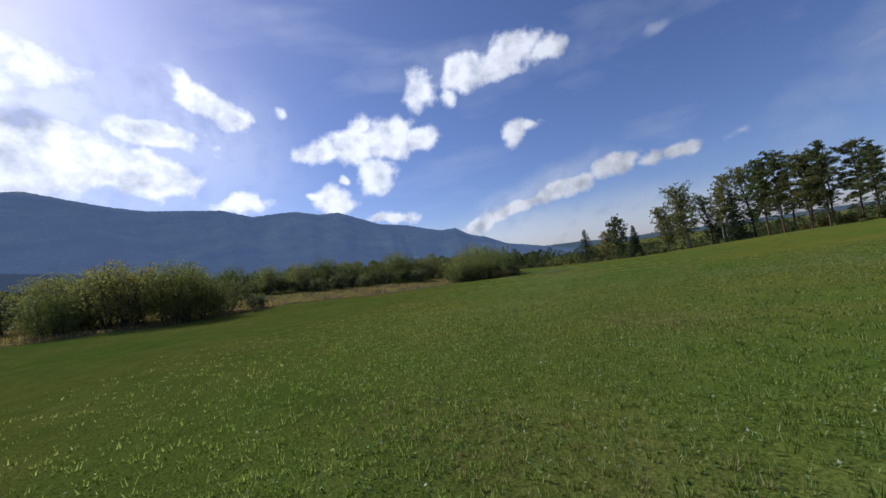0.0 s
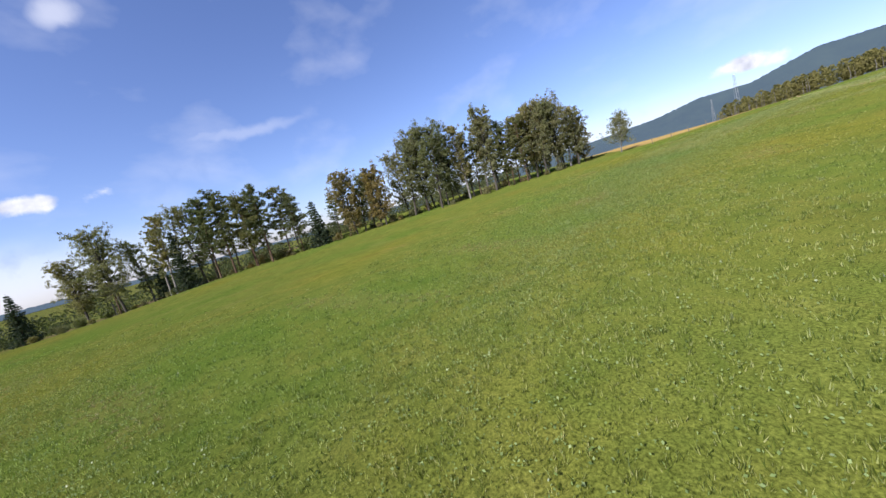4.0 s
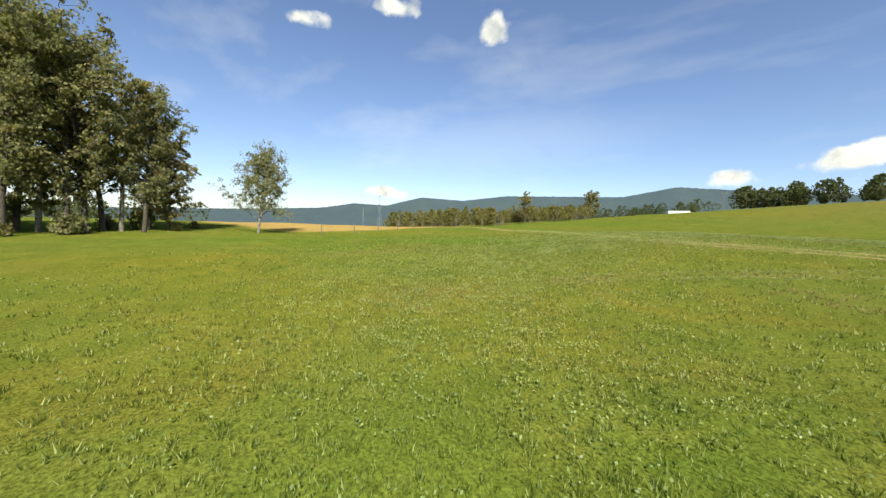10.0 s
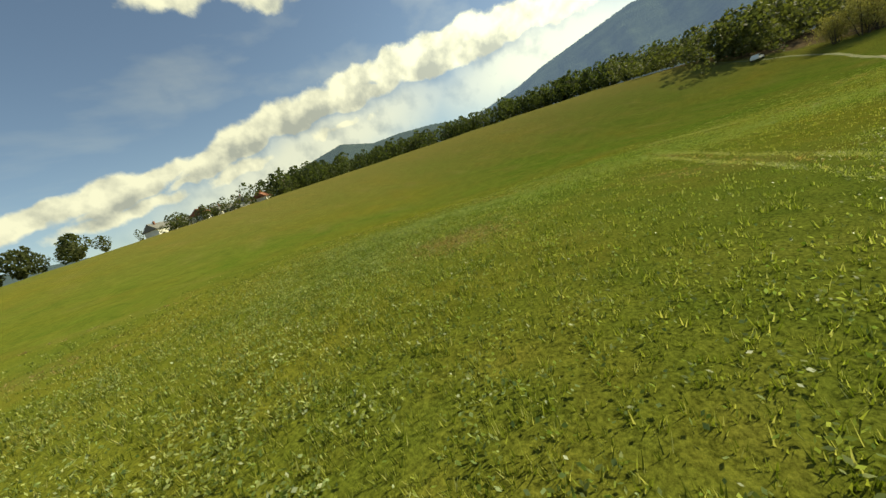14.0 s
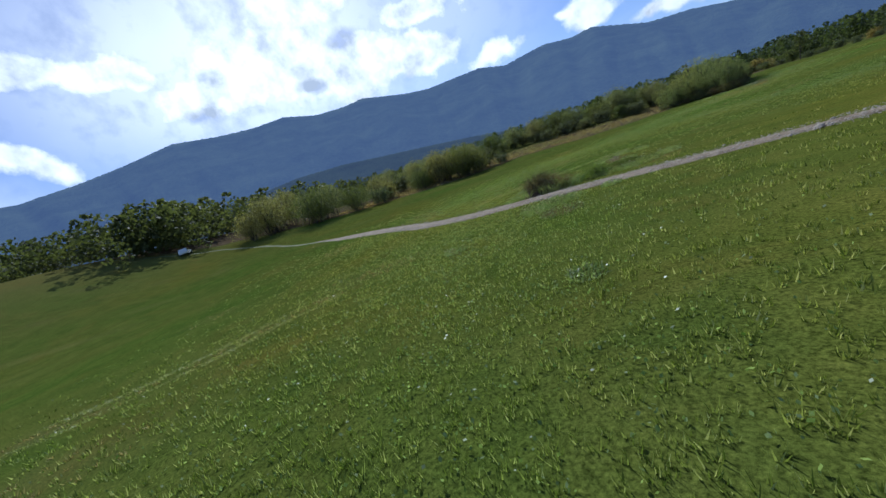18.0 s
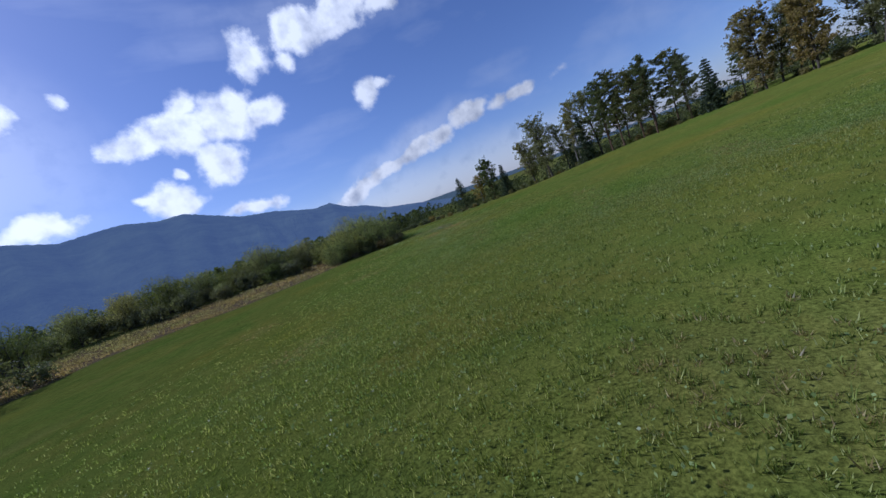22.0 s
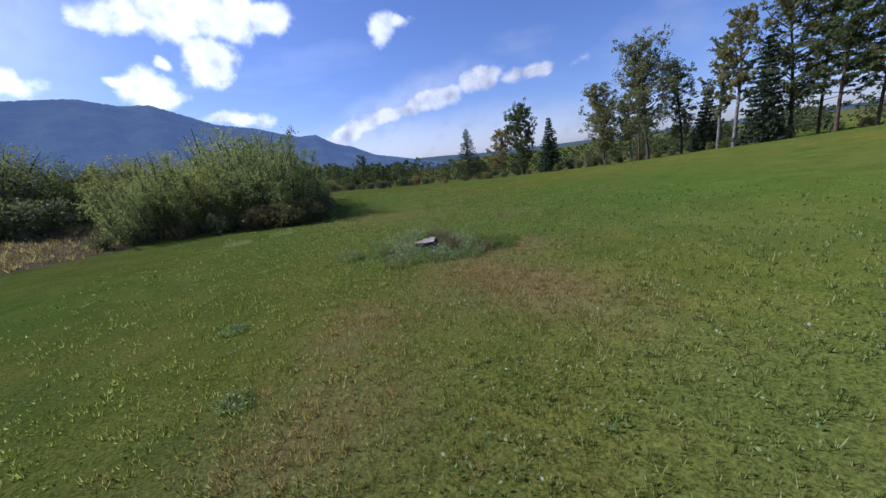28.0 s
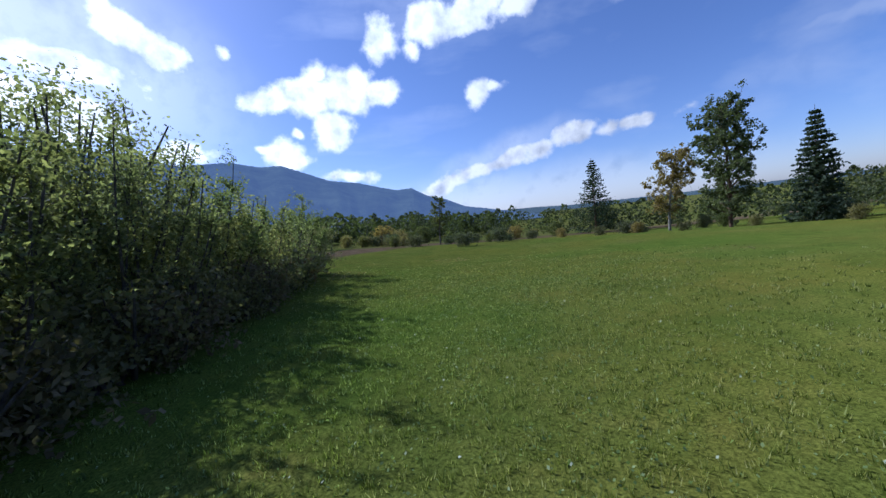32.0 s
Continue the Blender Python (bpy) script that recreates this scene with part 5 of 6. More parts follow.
mound(13.4, -10.3, 1.8, 1.3, 1.0, 10, 4.0, "weedy heap of earth beside the gravel track")
mound(18.2, -8.0, 4.0, 1.9, 0.5, 15, 6.0, "low overgrown grassy heap beside the gravel track", M_GROUND)
mound(16.9, -2.2, 2.6, 0.9, 0.3, -65, 8.0, "long low bank of bare brown soil in the meadow")
for i, (x, y, tall, r, fl, dry) in enumerate([
    (12.3, -10.9, 1.0, 0.8, 0.3, 0.2), (13.2, -10.2, 1.7, 0.9, 0.05, 0.9), (14.2, -10.8, 1.3, 0.9, 0.1, 0.3), (11.6, -11.4, 0.7, 0.6, 0.5, 0.1), (15.3, -9.9, 1.0, 0.9, 0.1, 0.4),
    (16.6, -9.2, 0.7, 0.8, 0.2, 0.3), (18.2, -8.4, 0.7, 0.9, 0.2, 0.5), (19.6, -8.9, 0.6, 0.8, 0.3, 0.2), (17.2, -6.2, 0.5, 0.6, 0.1, 0.4), (15.8, -1.4, 0.5, 0.8, 0.1, 0.3), (17.0, -3.0, 0.45, 0.7, 0.1, 0.7), (18.0, -3.8, 0.4, 0.6, 0.1, 0.5), (20.8, -7.4, 0.5, 0.7, 0.2, 0.2), (12.8, -10.0, 1.4, 0.6, 0.0, 0.95), (13.8, -9.9, 1.5, 0.6, 0.0, 0.95), (14.8, -10.3, 1.1, 0.6, 0.0, 0.9), (17.4, -9.6, 0.6, 0.8, 0.2, 0.3), (18.8, -9.8, 0.5, 0.7, 0.2, 0.3), (16.8, 1.6, 0.4, 0.7, 0.1, 0.4), (18.4, 0.6, 0.4, 0.7, 0.1, 0.4), (15.3, -17.2, 0.5, 0.8, 0.5, 0.4), (16.2, -16.8, 0.6, 0.9, 0.4, 0.6), (17.0, -16.6, 0.5, 0.7, 0.3, 0.5), (15.7, -18.0, 0.4, 0.6, 0.4, 0.4), (18.7, -15.4, 0.35, 0.5, 0.3, 0.2),
]):
    weed_clump(x, y, 200 + i, tall * (1.15 if dry > 0.6 else 0.8), r, "tall weeds and dry stalks on the heap by the track", fl, dry, "weeds by the track")

plant("shrub", make_bush(215, 1.15, 2.8, M_BRAMBLE, 4200, 0.045, 12, 0.95, clumps=6, low=0.05), 13.3, -10.3, "brown tangled bramble on the heap by the track", "bush", "", 0, 1.0, 0.35)
plant("shrub", make_bush(216, 0.8, 2.6, M_NETTLE, 3000, 0.045, 10, 0.9, clumps=5, low=0.05), 16.6, -9.4, "low tangled bush on the overgrown heap", "bush", "", 0, 1.0, 0.1)


def tree_stump(x, y):
    """A broad old stump: lobed bark sides, a pale cut face with a crack and a raised rim."""
    t = thing("tree_stump", x, y, "old broad tree stump with pale weathered cut face among weeds", "stump", "", 15, -0.04)
    n = 40

    def outline(i, r):
        a = 6.2832 * i / n
        lobe = 1 + 0.12 * math.sin(3 * a + 0.6) + 0.07 * math.sin(5 * a + 2) + 0.06 * noise.noise(Vector((math.cos(a) * 3, math.sin(a) * 3, 4)))
        return math.cos(a) * r * 1.08 * lobe, math.sin(a) * r * 0.86 * lobe

    bm = bmesh.new()
    loops = []
    for r, z in ((0.62, -0.12), (0.54, 0.06), (0.47, 0.24), (0.45, 0.42), (0.435, 0.465), (0.41, 0.455)):
        row = []
        for i in range(n):
            px, py = outline(i, r)
            rough = 1 + 0.05 * noise.noise(Vector((px * 14, py * 14, z * 3)))
            row.append(bm.verts.new((px * rough, py * rough, z + (0.03 * noise.noise(Vector((px * 8, py * 8, 1))) if z > 0.25 else 0))))
        loops.append(row)
    for a, b in zip(loops[:-1], loops[1:]):
        for i in range(n):
            bm.faces.new((a[i], a[(i + 1) % n], b[(i + 1) % n], b[i]))
    part("bark", bm, M_BARK, t, "dark rough bark")
    bm = bmesh.new()
    loops = []
    for r in (0.415, 0.34, 0.26, 0.18, 0.1, 0.04):
        row = []
        for i in range(n):
            px, py = outline(i, r)
            crack = -0.05 * math.exp(-((px * 0.8 + py * 0.3 - 0.02) / 0.018) ** 2) if r < 0.38 else 0
            row.append(bm.verts.new((px, py, 0.44 + 0.06 * noise.noise(Vector((px * 6, py * 6, 8))) + 0.035 * (px > 0.03) + crack)))
        loops.append(row)
    for a, b in zip(loops[:-1], loops[1:]):
        for i in range(n):
            bm.faces.new((a[i], a[(i + 1) % n], b[(i + 1) % n], b[i]))
    bm.faces.new(loops[-1])
    part("cut_face", bm, M_STUMP, t, "pale grey weathered cut face")
    return t


tree_stump(34.05, 75.6)
for i, (x, y, tall, r, fl, dry) in enumerate([
    (33.3, 77.2, 0.5, 0.6, 1.0, 0.1), (34.3, 77.9, 0.55, 0.7, 1.2, 0.1), (35.2, 77.6, 0.55, 0.7, 0.6, 0.5), (35.0, 76.6, 0.45, 0.5, 0.2, 0.8), (33.2, 76.0, 0.4, 0.6, 0.9, 0.1), (34.2, 75.5, 0.35, 0.6, 0.9, 0.2),
    (32.8, 75.4, 0.3, 0.5, 0.5, 0.2), (35.4, 75.2, 0.35, 0.7, 1.0, 0.3), (33.8, 74.6, 0.3, 0.7, 0.8, 0.1), (35.8, 76.6, 0.4, 0.5, 0.2, 0.4), (32.8, 77.6, 0.35, 0.5, 0.5, 0.3), (35.6, 77.8, 0.4, 0.5, 0.3, 0.5),
]):
    weed_clump(x, y, 240 + i, 1.3 * tall, r, "leafy weeds with pale seed heads round the tree stump", fl, dry, "weeds by the stump")
for i, (x, y, tall, r, fl, dry) in enumerate([
    (21.5, 48.4, 0.3, 0.45, 0.7, 0.1), (17.4, -19.6, 0.35, 0.9, 0.1, 0.7), (27.2, 68.6, 0.2, 0.3, 0.6, 0.2), (27.0, 72.2, 0.22, 0.3, 0.5, 0.2), (26.2, 92.5, 0.3, 1.0, 0.8, 0.2), (29.5, 93.5, 0.3, 1.0, 0.9, 0.3), (20.2, -27.6, 0.25, 0.4, 0.2, 0.6), (13.5, -22.5, 0.3, 0.5, 0.3, 0.6),
]):
    weed_clump(x, y, 280 + i, tall, r, "small clump of pale-headed weeds in the meadow", fl, dry, "meadow weeds")
for i in range(10):
    a = 2.4 * i
    r = 0.9 + 0.11 * i
    weed_clump(34.0 + math.cos(a) * r, 75.6 + math.sin(a) * r * 0.8, 260 + i, 0.22 + 0.02 * (i % 4), 0.7, "low leafy weeds round the tree stump", 0.25 * (i % 3), 0.15 * (i % 4), "weeds by the stump")

for i, (x, y, tall, r) in enumerate([(33.0, 74.8, 0.42, 0.6), (34.6, 77.9, 0.55, 0.65), (31.2, 77.1, 0.4, 0.5), (32.8, 78.5, 0.4, 0.45), (34.7, 73.3, 0.4, 0.55), (32.3, 74.2, 0.4, 0.6), (33.8, 73.7, 0.38, 0.6), (33.4, 75.4, 0.4, 0.4)]):
    weed_clump(x, y, 300 + i, 1.3 * tall, r, "silver-leaved weeds round the tree stump", 0.6, 0.0, "weeds by the stump", M_SILVER)
for i, (x, y, tall, r) in enumerate([(34.75, 74.6, 0.75, 0.2), (35.4, 73.6, 0.5, 0.45), (35.1, 76.3, 0.65, 0.5), (35.4, 77.3, 0.6, 0.4), (32.4, 75.8, 0.45, 0.3)]):
    weed_clump(x, y, 320 + i, 1.3 * tall, r, "dry reddish-brown stalks beside the tree stump", 0.0, 0.95, "weeds by the stump")
for i, (x, y, tall, r) in enumerate([(36.8, 74.1, 0.28, 0.7), (36.2, 74.9, 0.28, 0.6), (36.2, 73.3, 0.28, 0.5), (32.2, 76.2, 0.28, 0.6)]):
    weed_clump(x, y, 330 + i, tall, r, "fresh green nettles near the tree stump", 0.0, 0.0, "weeds by the stump", M_NETTLE)


# ---- village, polytunnel, masts, car, posts ----
def house(x, y, w, d, h, turn, roof, label):
    t = thing("house", x, y, label, "house", "village houses", turn)
    bm = bmesh.new()
    box(bm, 0, 0, h / 2 - 0.5, w, d, h + 1)
    part("wall", bm, M_RENDER, t)
    bm = bmesh.new()
    v = [bm.verts.new(p) for p in ((-w / 2 - 0.5, -d / 2 - 0.6, h - 0.1), (w / 2 + 0.5, -d / 2 - 0.6, h - 0.1), (w / 2 + 0.5, 0, h + d * 0.42), (-w / 2 - 0.5, 0, h + d * 0.42), (-w / 2 - 0.5, d / 2 + 0.6, h - 0.1), (w / 2 + 0.5, d / 2 + 0.6, h - 0.1))]
    for f in ((0, 1, 2, 3), (3, 2, 5, 4), (0, 3, 4), (1, 5, 2), (0, 4, 5, 1)):
        bm.faces.new([v[i] for i in f])
    r = part("roof", bm, roof, t)
    bm = bmesh.new()
    box(bm, w * 0.25, d * 0.12, h + d * 0.42, 0.7, 0.7, 1.6)
    part("chimney", bm, M_ROOF, r)
    for sx in (-0.3, 0.0, 0.3):
        for sy in (-1, 1):
            for z in (1.5, 4.2) if h > 5 else (1.5,):
                bm = bmesh.new()
                box(bm, sx * w, sy * (d / 2 + 0.01), z, 1.1, 0.08, 1.3)
                part("window", bm, M_GLASS, t)
    bm = bmesh.new()
    box(bm, w * 0.15, -d / 2 - 0.02, 1.0, 1.0, 0.08, 2.1)
    part("door", bm, M_WOOD, t)
    return t


for x, y, w, d, h, turn, roof in [(-33, -238, 11, 8, 4.2, 20, M_ROOF_GREY), (-42, -234, 9, 8, 3.0, -15, M_ROOF_GREY), (-50, -230, 11, 8, 4.2, 40, M_ROOF), (-59, -226, 10, 8, 3.0, 10, M_ROOF_GREY), (-66, -221, 11, 8, 4.2, 65, M_ROOF_GREY), (-75, -214, 10, 8, 3.0, 30, M_ROOF)]:
    house(x, y, w, d, h, turn, roof, "white village house with pitched roof on the crest")


def polytunnel(x, y, length, r, turn):
    t = thing("polytunnel", x, y, "long white polythene tunnel behind the field", "polytunnel", "", turn)
    n = 14
    v, f = [], []
    for i in range(2):
        for j in range(n + 1):
            a = math.pi * j / n
            v.append(((i - 0.5) * length, math.cos(a) * r, math.sin(a) * r))
    f = [(j, j + 1, n + 2 + j, n + 1 + j) for j in range(n)]
    me = bpy.data.meshes.new("cover")
    me.from_pydata(v, [], f + [tuple(range(n + 1)), tuple(range(2 * n + 1, n, -1))])
    part("cover", me, M_POLY, t)
    for k in range(7):
        a = np.linspace(0, math.pi, 13)
        pts = np.stack([np.full(13, (k / 6 - 0.5) * length), np.cos(a) * (r + 0.03), np.sin(a) * (r + 0.03)], 1)
        part("hoop", tubes_mesh("hoop", [(pts, np.full(13, 0.04), 5)], M_METAL), None, t)
    return t


polytunnel(71, -225, 9.5, 1.5, 8)


def mast(x, y, h, label):
    """A slender lattice mast on four legs."""
    t = thing("lattice_mast", x, y, label, "mast", "masts")
    for sx in (-1, 1):
        for sy in (-1, 1):
            part("leg", tubes_mesh("leg", [(np.array([[sx * h * 0.045, sy * h * 0.045, -1], [sx * h * 0.012, sy * h * 0.012, h]]), np.array([0.35, 0.25]), 5)], M_METAL), None, t)
    for k in range(12):
        z = h * k / 12
        s, s2 = h * (0.045 - 0.033 * k / 12), h * (0.045 - 0.033 * (k + 1) / 12)
        ring = [(np.array([[a * s, b * s, z], [c * s2, d * s2, z + h / 12]]), np.array([0.12, 0.12]), 4) for a, b, c, d in ((-1, -1, 1, -1), (1, -1, 1, 1), (1, 1, -1, 1), (-1, 1, -1, -1))]
        part("brace", tubes_mesh("brace", ring, M_METAL), None, t)
    return t


mast(929, -786, 110, "tall grey lattice mast far off on the plain")
mast(990, -770, 70, "grey lattice mast far off on the plain")


def pole(x, y, h):
    t = thing("utility_pole", x, y, "pale utility pole with crossarm at the field's edge", "pole", "utility poles")
    part("post", tubes_mesh("post", [(np.array([[0, 0, -0.5], [0, 0, h]]), np.array([0.16, 0.1]), 8)], M_WOOD), None, t)
    bm = bmesh.new()
    box(bm, 0, 0, h - 0.5, 1.8, 0.12, 0.12, 0.02)
    arm = part("crossarm", bm, M_WOOD, t)
    for s in (-0.8, 0, 0.8):
        part("insulator", tubes_mesh("insulator", [(np.array([[s, 0, h - 0.45], [s, 0, h - 0.2]]), np.array([0.06, 0.05]), 6)], M_RENDER), None, arm)
    return t


for x, y, h in [(53, -224, 9), (-55, -208, 8), (-79, -198, 8)]:
    pole(x, y, h)


def car(x, y, turn):
    t = thing("parked_car", x, y, "white estate car parked at the end of the track", "car", "", turn)
    side = [(-2.1, 0.35), (-2.15, 0.75), (-2.0, 0.95), (-1.75, 1.4), (-1.5, 1.48), (0.2, 1.48), (0.95, 1.0), (1.9, 0.85), (2.15, 0.65), (2.15, 0.35)]
    bm = bmesh.new()
    left, right = [[bm.verts.new((px, sy * (0.86 if pz < 1.0 else 0.68), pz)) for px, pz in side] for sy in (-1, 1)]
    for i in range(len(side)):
        j = (i + 1) % len(side)
        bm.faces.new((left[i], left[j], right[j], right[i]))
    bm.faces.new(left[::-1]), bm.faces.new(right)
    bmesh.ops.recalc_face_normals(bm, faces=bm.faces)
    part("body", bm, M_CARPAINT, t)
    for sy in (-1, 1):
        for x0, x1 in ((-1.6, -0.75), (-0.65, 0.15)):
            bm = bmesh.new()
            v = [bm.verts.new(p) for p in ((x0, sy * 0.855, 1.02), (x1 + (0.35 if x1 > 0 else 0), sy * 0.855, 1.02), (x1, sy * 0.715, 1.4), (x0 + 0.1, sy * 0.715, 1.4))]
            bm.faces.new(v)
            part("side_window", bm, M_GLASS, t)
        for wx in (-1.3, 1.35):
            bm = bmesh.new()
            bmesh.ops.create_cone(bm, cap_ends=True, segments=20, radius1=0.32, radius2=0.32, depth=0.2, matrix=pose(wx, sy * 0.8, 0.32, 90, 0, 0))
            w = part("wheel", bm, M_RUBBER, t)
            bm = bmesh.new()
            bmesh.ops.create_cone(bm, cap_ends=True, segments=16, radius1=0.2, radius2=0.18, depth=0.03, matrix=pose(wx, sy * 0.91, 0.32, 90 * sy, 0, 0))
            part("rim", bm, M_METAL, w)
        bm = bmesh.new()
        box(bm, 2.13, sy * 0.6, 0.68, 0.06, 0.32, 0.14, 0.02)
        part("headlight", bm, M_POLY, t)
    bm = bmesh.new()
    v = [bm.verts.new(p) for p in ((0.93, -0.8, 1.035), (0.93, 0.8, 1.035), (0.25, 0.66, 1.465), (0.25, -0.66, 1.465))]
    bm.faces.new(v)
    part("windscreen", bm, M_GLASS, t)
    return t


car(-70.5, -4.5, 150)
for x, y in [(86.8, -24.2), (88.2, -29.5), (89.6, -34.5), (92.0, -40.5), (94.0, -46)]:
    p = part("fence_post", tubes_mesh("fence_post", [(np.array([[0, 0, -0.3], [0.02, 0, 0.6], [0.03, 0.01, 1.2]]), np.array([0.06, 0.055, 0.05]), 7)], M_WOOD))
    p.matrix_basis = pose(x, y, float(ground_z(x, y)))
    tagged(p, "weathered wooden fence post at the stubble's edge", "fence post", "fence posts")

# ---- grass ----
MEADOW_LINE = curve_through([(-2, -8), (0, 2), (3, 12), (5, 21), (12, 26), (24, 20), (36, 11.5), (50, 0), (60, -11), (62.5, -23), (60, -34), (54, -43.5), (45, -48.5), (35, -46.5), (26, -40), (17, -29), (11, -18), (5, -4), (4, 10), (9, 24), (16, 37), (22, 50), (30, 66), (36, 79), (39, 90), (42, 101), (48, 118)], 0.5)


def grass_material(name, dark, mid, light, tip):
    m, add, link, b, out = material(name)
    geo = add("ShaderNodeNewGeometry")
    tone = ramp(add, link, geo.outputs["Random Per Island"], [(0.0, dark), (0.45, mid), (0.76, light), (0.95, tip)])
    big = noise_of(add, link, 0.045, 5)
    tone = mixed(add, link, 1.0, tone, ramp(add, link, big, [(0.36, (0.84, 1.0, 0.85)), (0.5, (1, 1, 1)), (0.66, (1.16, 1.03, 0.9))]), "MULTIPLY")
    link(tone, b.inputs["Base Color"])
    b.inputs["Roughness"].default_value, b.inputs["Specular IOR Level"].default_value = 0.4, 0.3
    t = add("ShaderNodeBsdfTranslucent")
    link(mixed(add, link, 1.0, tone, (1.35, 1.35, 0.8), "MULTIPLY"), t.inputs["Color"])
    s = add("ShaderNodeMixShader")
    s.inputs[0].default_value = 0.44
    link(b.outputs[0], s.inputs[1]), link(t.outputs[0], s.inputs[2])
    link(s.outputs[0], out.inputs["Surface"])
    return m


M_GRASS = grass_material("grass_blades", (0.05, 0.075, 0.013), (0.127, 0.166, 0.028), (0.278, 0.32, 0.088), (0.45, 0.46, 0.2))
M_GRASS_DRY = grass_material("dry_grass_blades", (0.09, 0.085, 0.025), (0.22, 0.17, 0.07), (0.36, 0.28, 0.13), (0.5, 0.42, 0.24))


# distance from the meadow strip's middle, on a one-metre grid
GX, GY = np.arange(-45, 106), np.arange(-92, 160)
cell_x, cell_y = [v.ravel() for v in np.meshgrid(GX, GY, indexing="ij")]
CELL_D = np.min([np.hypot(cell_x + 0.5 - px, cell_y + 0.5 - py) for px, py in MEADOW_LINE[::4]], axis=0)


def strip_points(rng, dense, soft, reach):
    """Places on the meadow, thick along the strip and thinner away from it, with their distance from it."""
    rho = dense / (1 + (CELL_D / soft) ** 2) * (CELL_D < reach) * np.clip((reach - CELL_D) / (0.4 * reach), 0, 1)
    n = rng.poisson(rho)
    i = np.repeat(np.arange(len(n)), n)
    return cell_x[i] + rng.random(len(i)), cell_y[i] + rng.random(len(i)), CELL_D[i]


def blades(name, x, y, d, per, tall, wide, rng, mat, label, lean=0.9):
    """Tufts of blades: each tuft leans apart from its middle, with gaps between the tufts."""
    n = len(x) * per
    big = np.repeat(np.minimum(rng.lognormal(0, 0.25, len(x)), 1.4), per)
    x, y, d, tall, wide = [np.repeat(v + 0 * x, per) for v in (x, y, d, tall, wide)]
    w, r = rng.random(n) * 6.28, np.sqrt(rng.random(n)) * (0.05 + 0.004 * d) * big
    x, y = x + np.cos(w) * r, y + np.sin(w) * r
    z = ground_z(x, y) - 0.01
    a = rng.random(n) * 6.28
    w = w + rng.normal(size=n) * 0.8
    h = tall * rng.uniform(0.45, 1.1, n) * big
    s = wide * rng.uniform(0.6, 1.4, n) * np.sqrt(big)
    l = h * rng.uniform(0.15, lean, n)
    base = np.stack([x, y, z], 1)
    side = np.stack([np.cos(a) * s, np.sin(a) * s, 0 * s], 1)
    tip = base + np.stack([np.cos(w) * l, np.sin(w) * l, h], 1)
    v = np.stack([base - side, base + side, tip], 1).reshape(-1, 3)
    return tagged(part(name, mesh_of(name, v, np.arange(3 * n).reshape(-1, 3), mat)), label, "grass", kind="stuff")


def sown(rng, dense, soft, reach, dry):
    x, y, dist = strip_points(rng, dense, soft, reach)
    n = len(x)
    off = road_near(x, y)
    east = x > 29
    bare = np.where(east, (np.abs(np.abs(off) - 0.66) < 0.2), (np.abs(off) < 1.25) & (np.abs(off) > 0.1 + 0.1 * rng.random(n)))
    thin = (np.abs(off) < 1.6) & (rng.random(n) < np.where(east, 0.25, 0.55))
    wet = wet_amount(x, y) > rng.random(n) * 0.9
    d = dry_amount(x, y) * 0.9 > rng.random(n)
    keep = ~bare & ~thin & ~wet & (d if dry else ~d)
    patchy = 0.5 + 0.5 * np.sin(x * 1.7 + 2 * np.sin(y * 0.9)) * np.sin(y * 1.9 + 1.5 * np.sin(x * 1.1))
    keep &= rng.random(n) < 0.55 + 0.45 * patchy
    return x[keep], y[keep], dist[keep]


def tufty(x, y):
    """True where the low broad leaves grow in clumps."""
    return np.sin(x * 4.1 + 2 * np.sin(y * 2.7)) * np.sin(y * 3.9 + 2 * np.sin(x * 2.3)) > 0.05


rng = np.random.default_rng(77)
x, y, d = sown(rng, 62, 4.0, 20, False)
blades("meadow_grass", x, y, d, 9, 0.115 - 0.001 * d, 0.0056 + 0.0008 * d, rng, M_GRASS, "short green meadow grass", 0.6)
x, y, d = sown(rng, 150, 4.6, 22, True)
blades("dry_grass", x, y, d, 14, 0.1, 0.0045 + 0.0008 * d, rng, M_GRASS_DRY, "dry straw-coloured meadow grass")

# pale grass pressed down in old wheel tracks
M_PRESSED = grass_material("pressed_grass_blades", (0.12, 0.15, 0.035), (0.24, 0.27, 0.08), (0.38, 0.39, 0.16), (0.5, 0.48, 0.26))
for line in TYRE_LINES:
    track = curve_through(line, 0.06)
    side = np.gradient(track, axis=0)
    side = np.stack([-side[:, 1], side[:, 0]], 1) / np.linalg.norm(side, axis=1)[:, None]
    for gauge in (-0.62, 0.62):
        q = np.repeat(track + side * gauge, 4, 0) + rng.normal(size=(4 * len(track), 2)) * 0.13
        q = q[rng.random(len(q)) < 0.55 + 0.4 * np.sin(q[:, 0] * 1.3) * np.sin(q[:, 1] * 0.9)]
        blades("pressed_grass", q[:, 0], q[:, 1], np.zeros(len(q)), 6, np.full(len(q), 0.085), np.full(len(q), 0.009), rng, M_PRESSED, "pale grass pressed down in an old wheel track", 1.9)

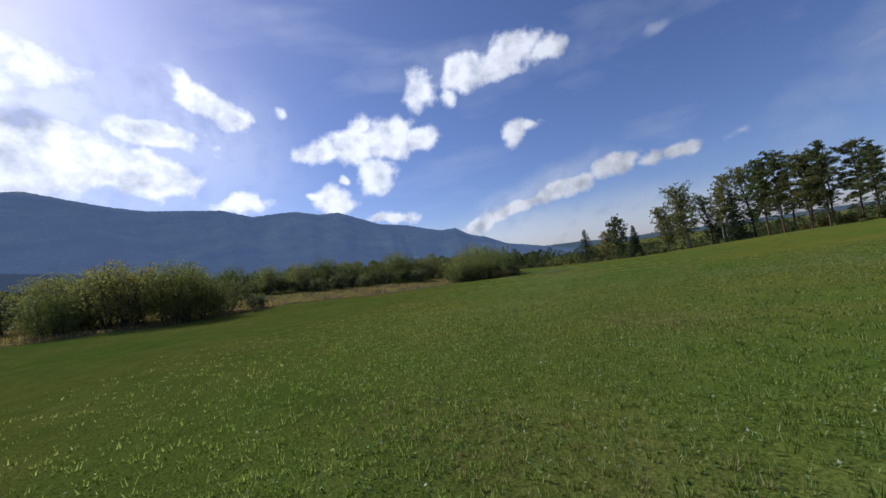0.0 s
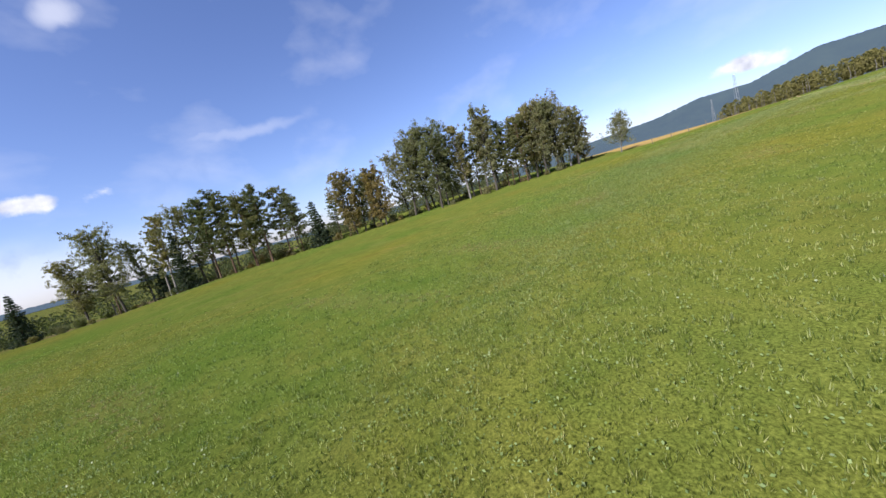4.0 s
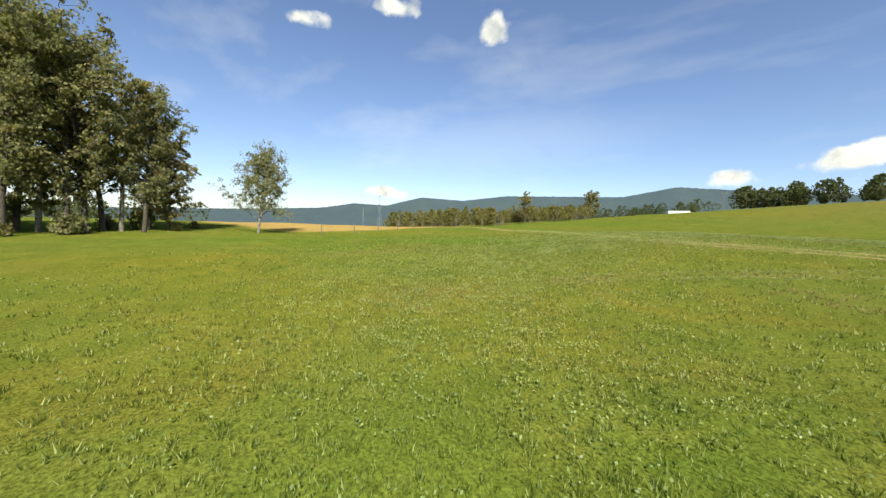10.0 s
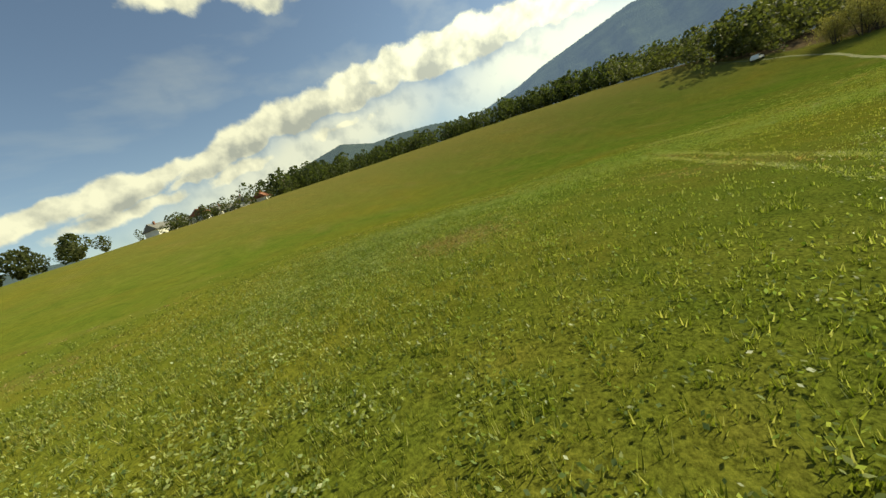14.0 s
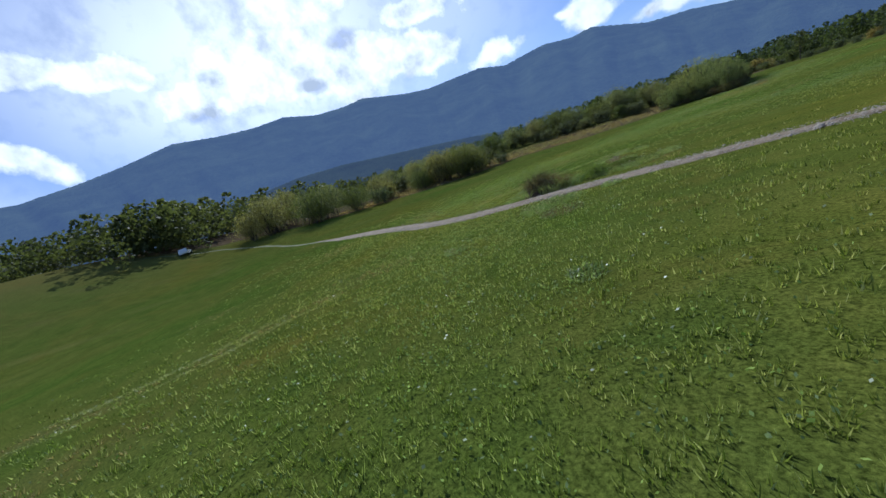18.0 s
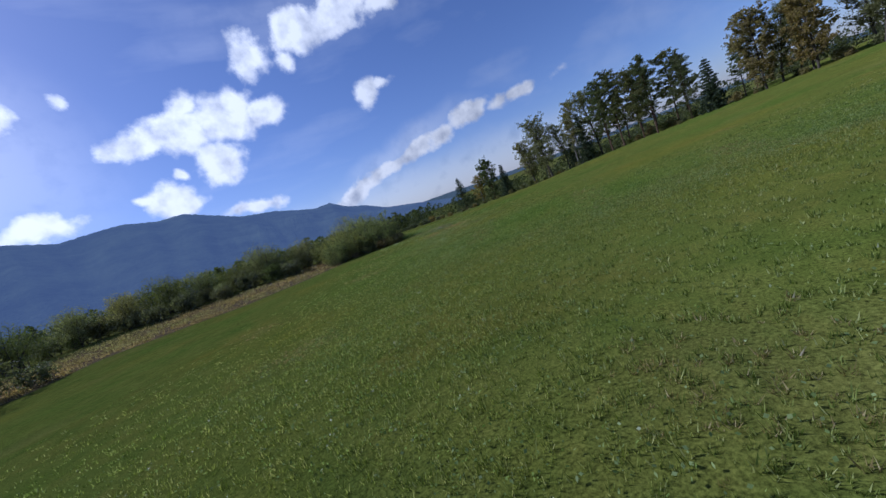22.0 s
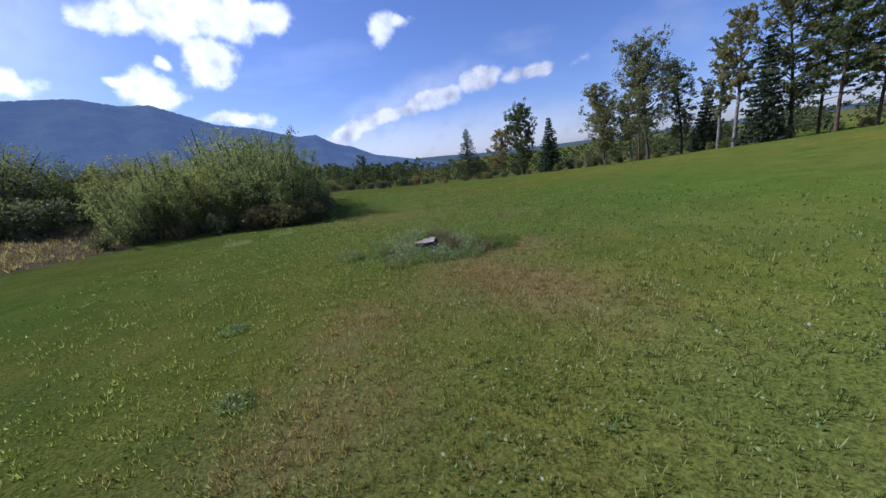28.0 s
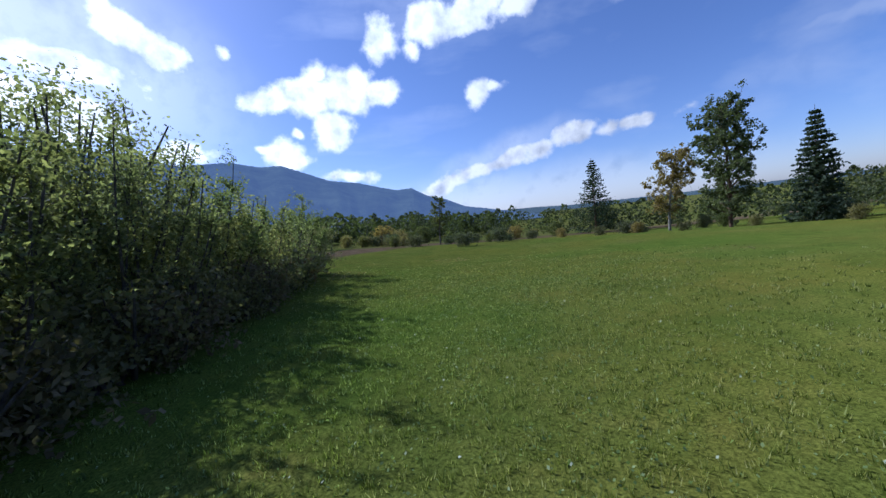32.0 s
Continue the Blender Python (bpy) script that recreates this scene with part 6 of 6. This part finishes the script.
# clover and small broad leaves between the blades
x, y, d = sown(rng, 120, 3.2, 11, False)
keep = tufty(x, y) | (rng.random(len(x)) < 0.12)
x, y = x[keep], y[keep]
c = np.stack([x, y, ground_z(x, y) + rng.uniform(0.04, 0.12, len(x))], 1)
tagged(part("clover", leaves_mesh("clover", c, rng.uniform(0.014, 0.036, len(x)), rng, M_WEED, 0.7)), "low clover and broad leaves in the grass", "clover", kind="stuff")
i = rng.integers(0, SPLIT, 150000)
i = i[(ROAD_LINE[i, 0] > 40) & (ROAD_LINE[i, 0] < 76)]
o = rng.normal(size=len(i)) * 0.95
i, o = i[np.abs(np.abs(o) - 0.66) > 0.13], o[np.abs(np.abs(o) - 0.66) > 0.13]
p = ROAD_LINE[i] + ROAD_SIDE[i] * o[:, None] + rng.normal(size=(len(i), 2)) * 0.12
c = np.stack([p[:, 0], p[:, 1], ground_z(p[:, 0], p[:, 1]) + rng.uniform(0.02, 0.11, len(i))], 1)
tagged(part("plantain", leaves_mesh("plantain", c, rng.uniform(0.014, 0.034, len(i)), rng, M_WEED, 0.6)), "pale broad-leaved weeds along the wheel ruts", "weeds", kind="stuff")
x, y, d = sown(rng, 330, 3.4, 10, False)
keep = (x > 36) & (y < -8) & tufty(x * 0.8, y * 0.8)
x, y = x[keep], y[keep]
c = np.stack([x, y, ground_z(x, y) + rng.uniform(0.05, 0.15, len(x))], 1)
tagged(part("dock_leaves", leaves_mesh("dock_leaves", c, rng.uniform(0.018, 0.04, len(x)), rng, M_WEED, 0.5)), "pale broad leaves of dock and plantain in the grass", "weeds", kind="stuff")
x, y, d = sown(rng, 0.9, 4, 14, False)
c = np.stack([x, y, ground_z(x, y) + 0.13], 1)
tagged(part("meadow_flowers", leaves_mesh("meadow_flowers", c, rng.uniform(0.004, 0.008, len(x)), rng, M_FLOWER, 0.9)), "scattered small white flowers in the grass", "flowers", kind="stuff")

# dry reeds and sedge of the wetland, and tall dry grass along its edge
n = 60000
x, y = rng.uniform(-62, 30, n), rng.uniform(30, 136, n)
keep = wet_amount(x, y) > rng.uniform(0.3, 0.9, n)
x, y = x[keep], y[keep]
clump = np.sin(x * 0.9 + 2 * np.sin(y * 0.5)) * np.sin(y * 0.8 + 2 * np.sin(x * 0.4))
keep = clump > rng.uniform(-0.8, 0.3, len(x))
x, y = x[keep], y[keep]
blades("dry_reeds", x, y, np.zeros(len(x)), 4, np.full(len(x), 0.5), np.full(len(x), 0.03), rng, M_GRASS_DRY, "dry brown reeds and sedge on the wetland")
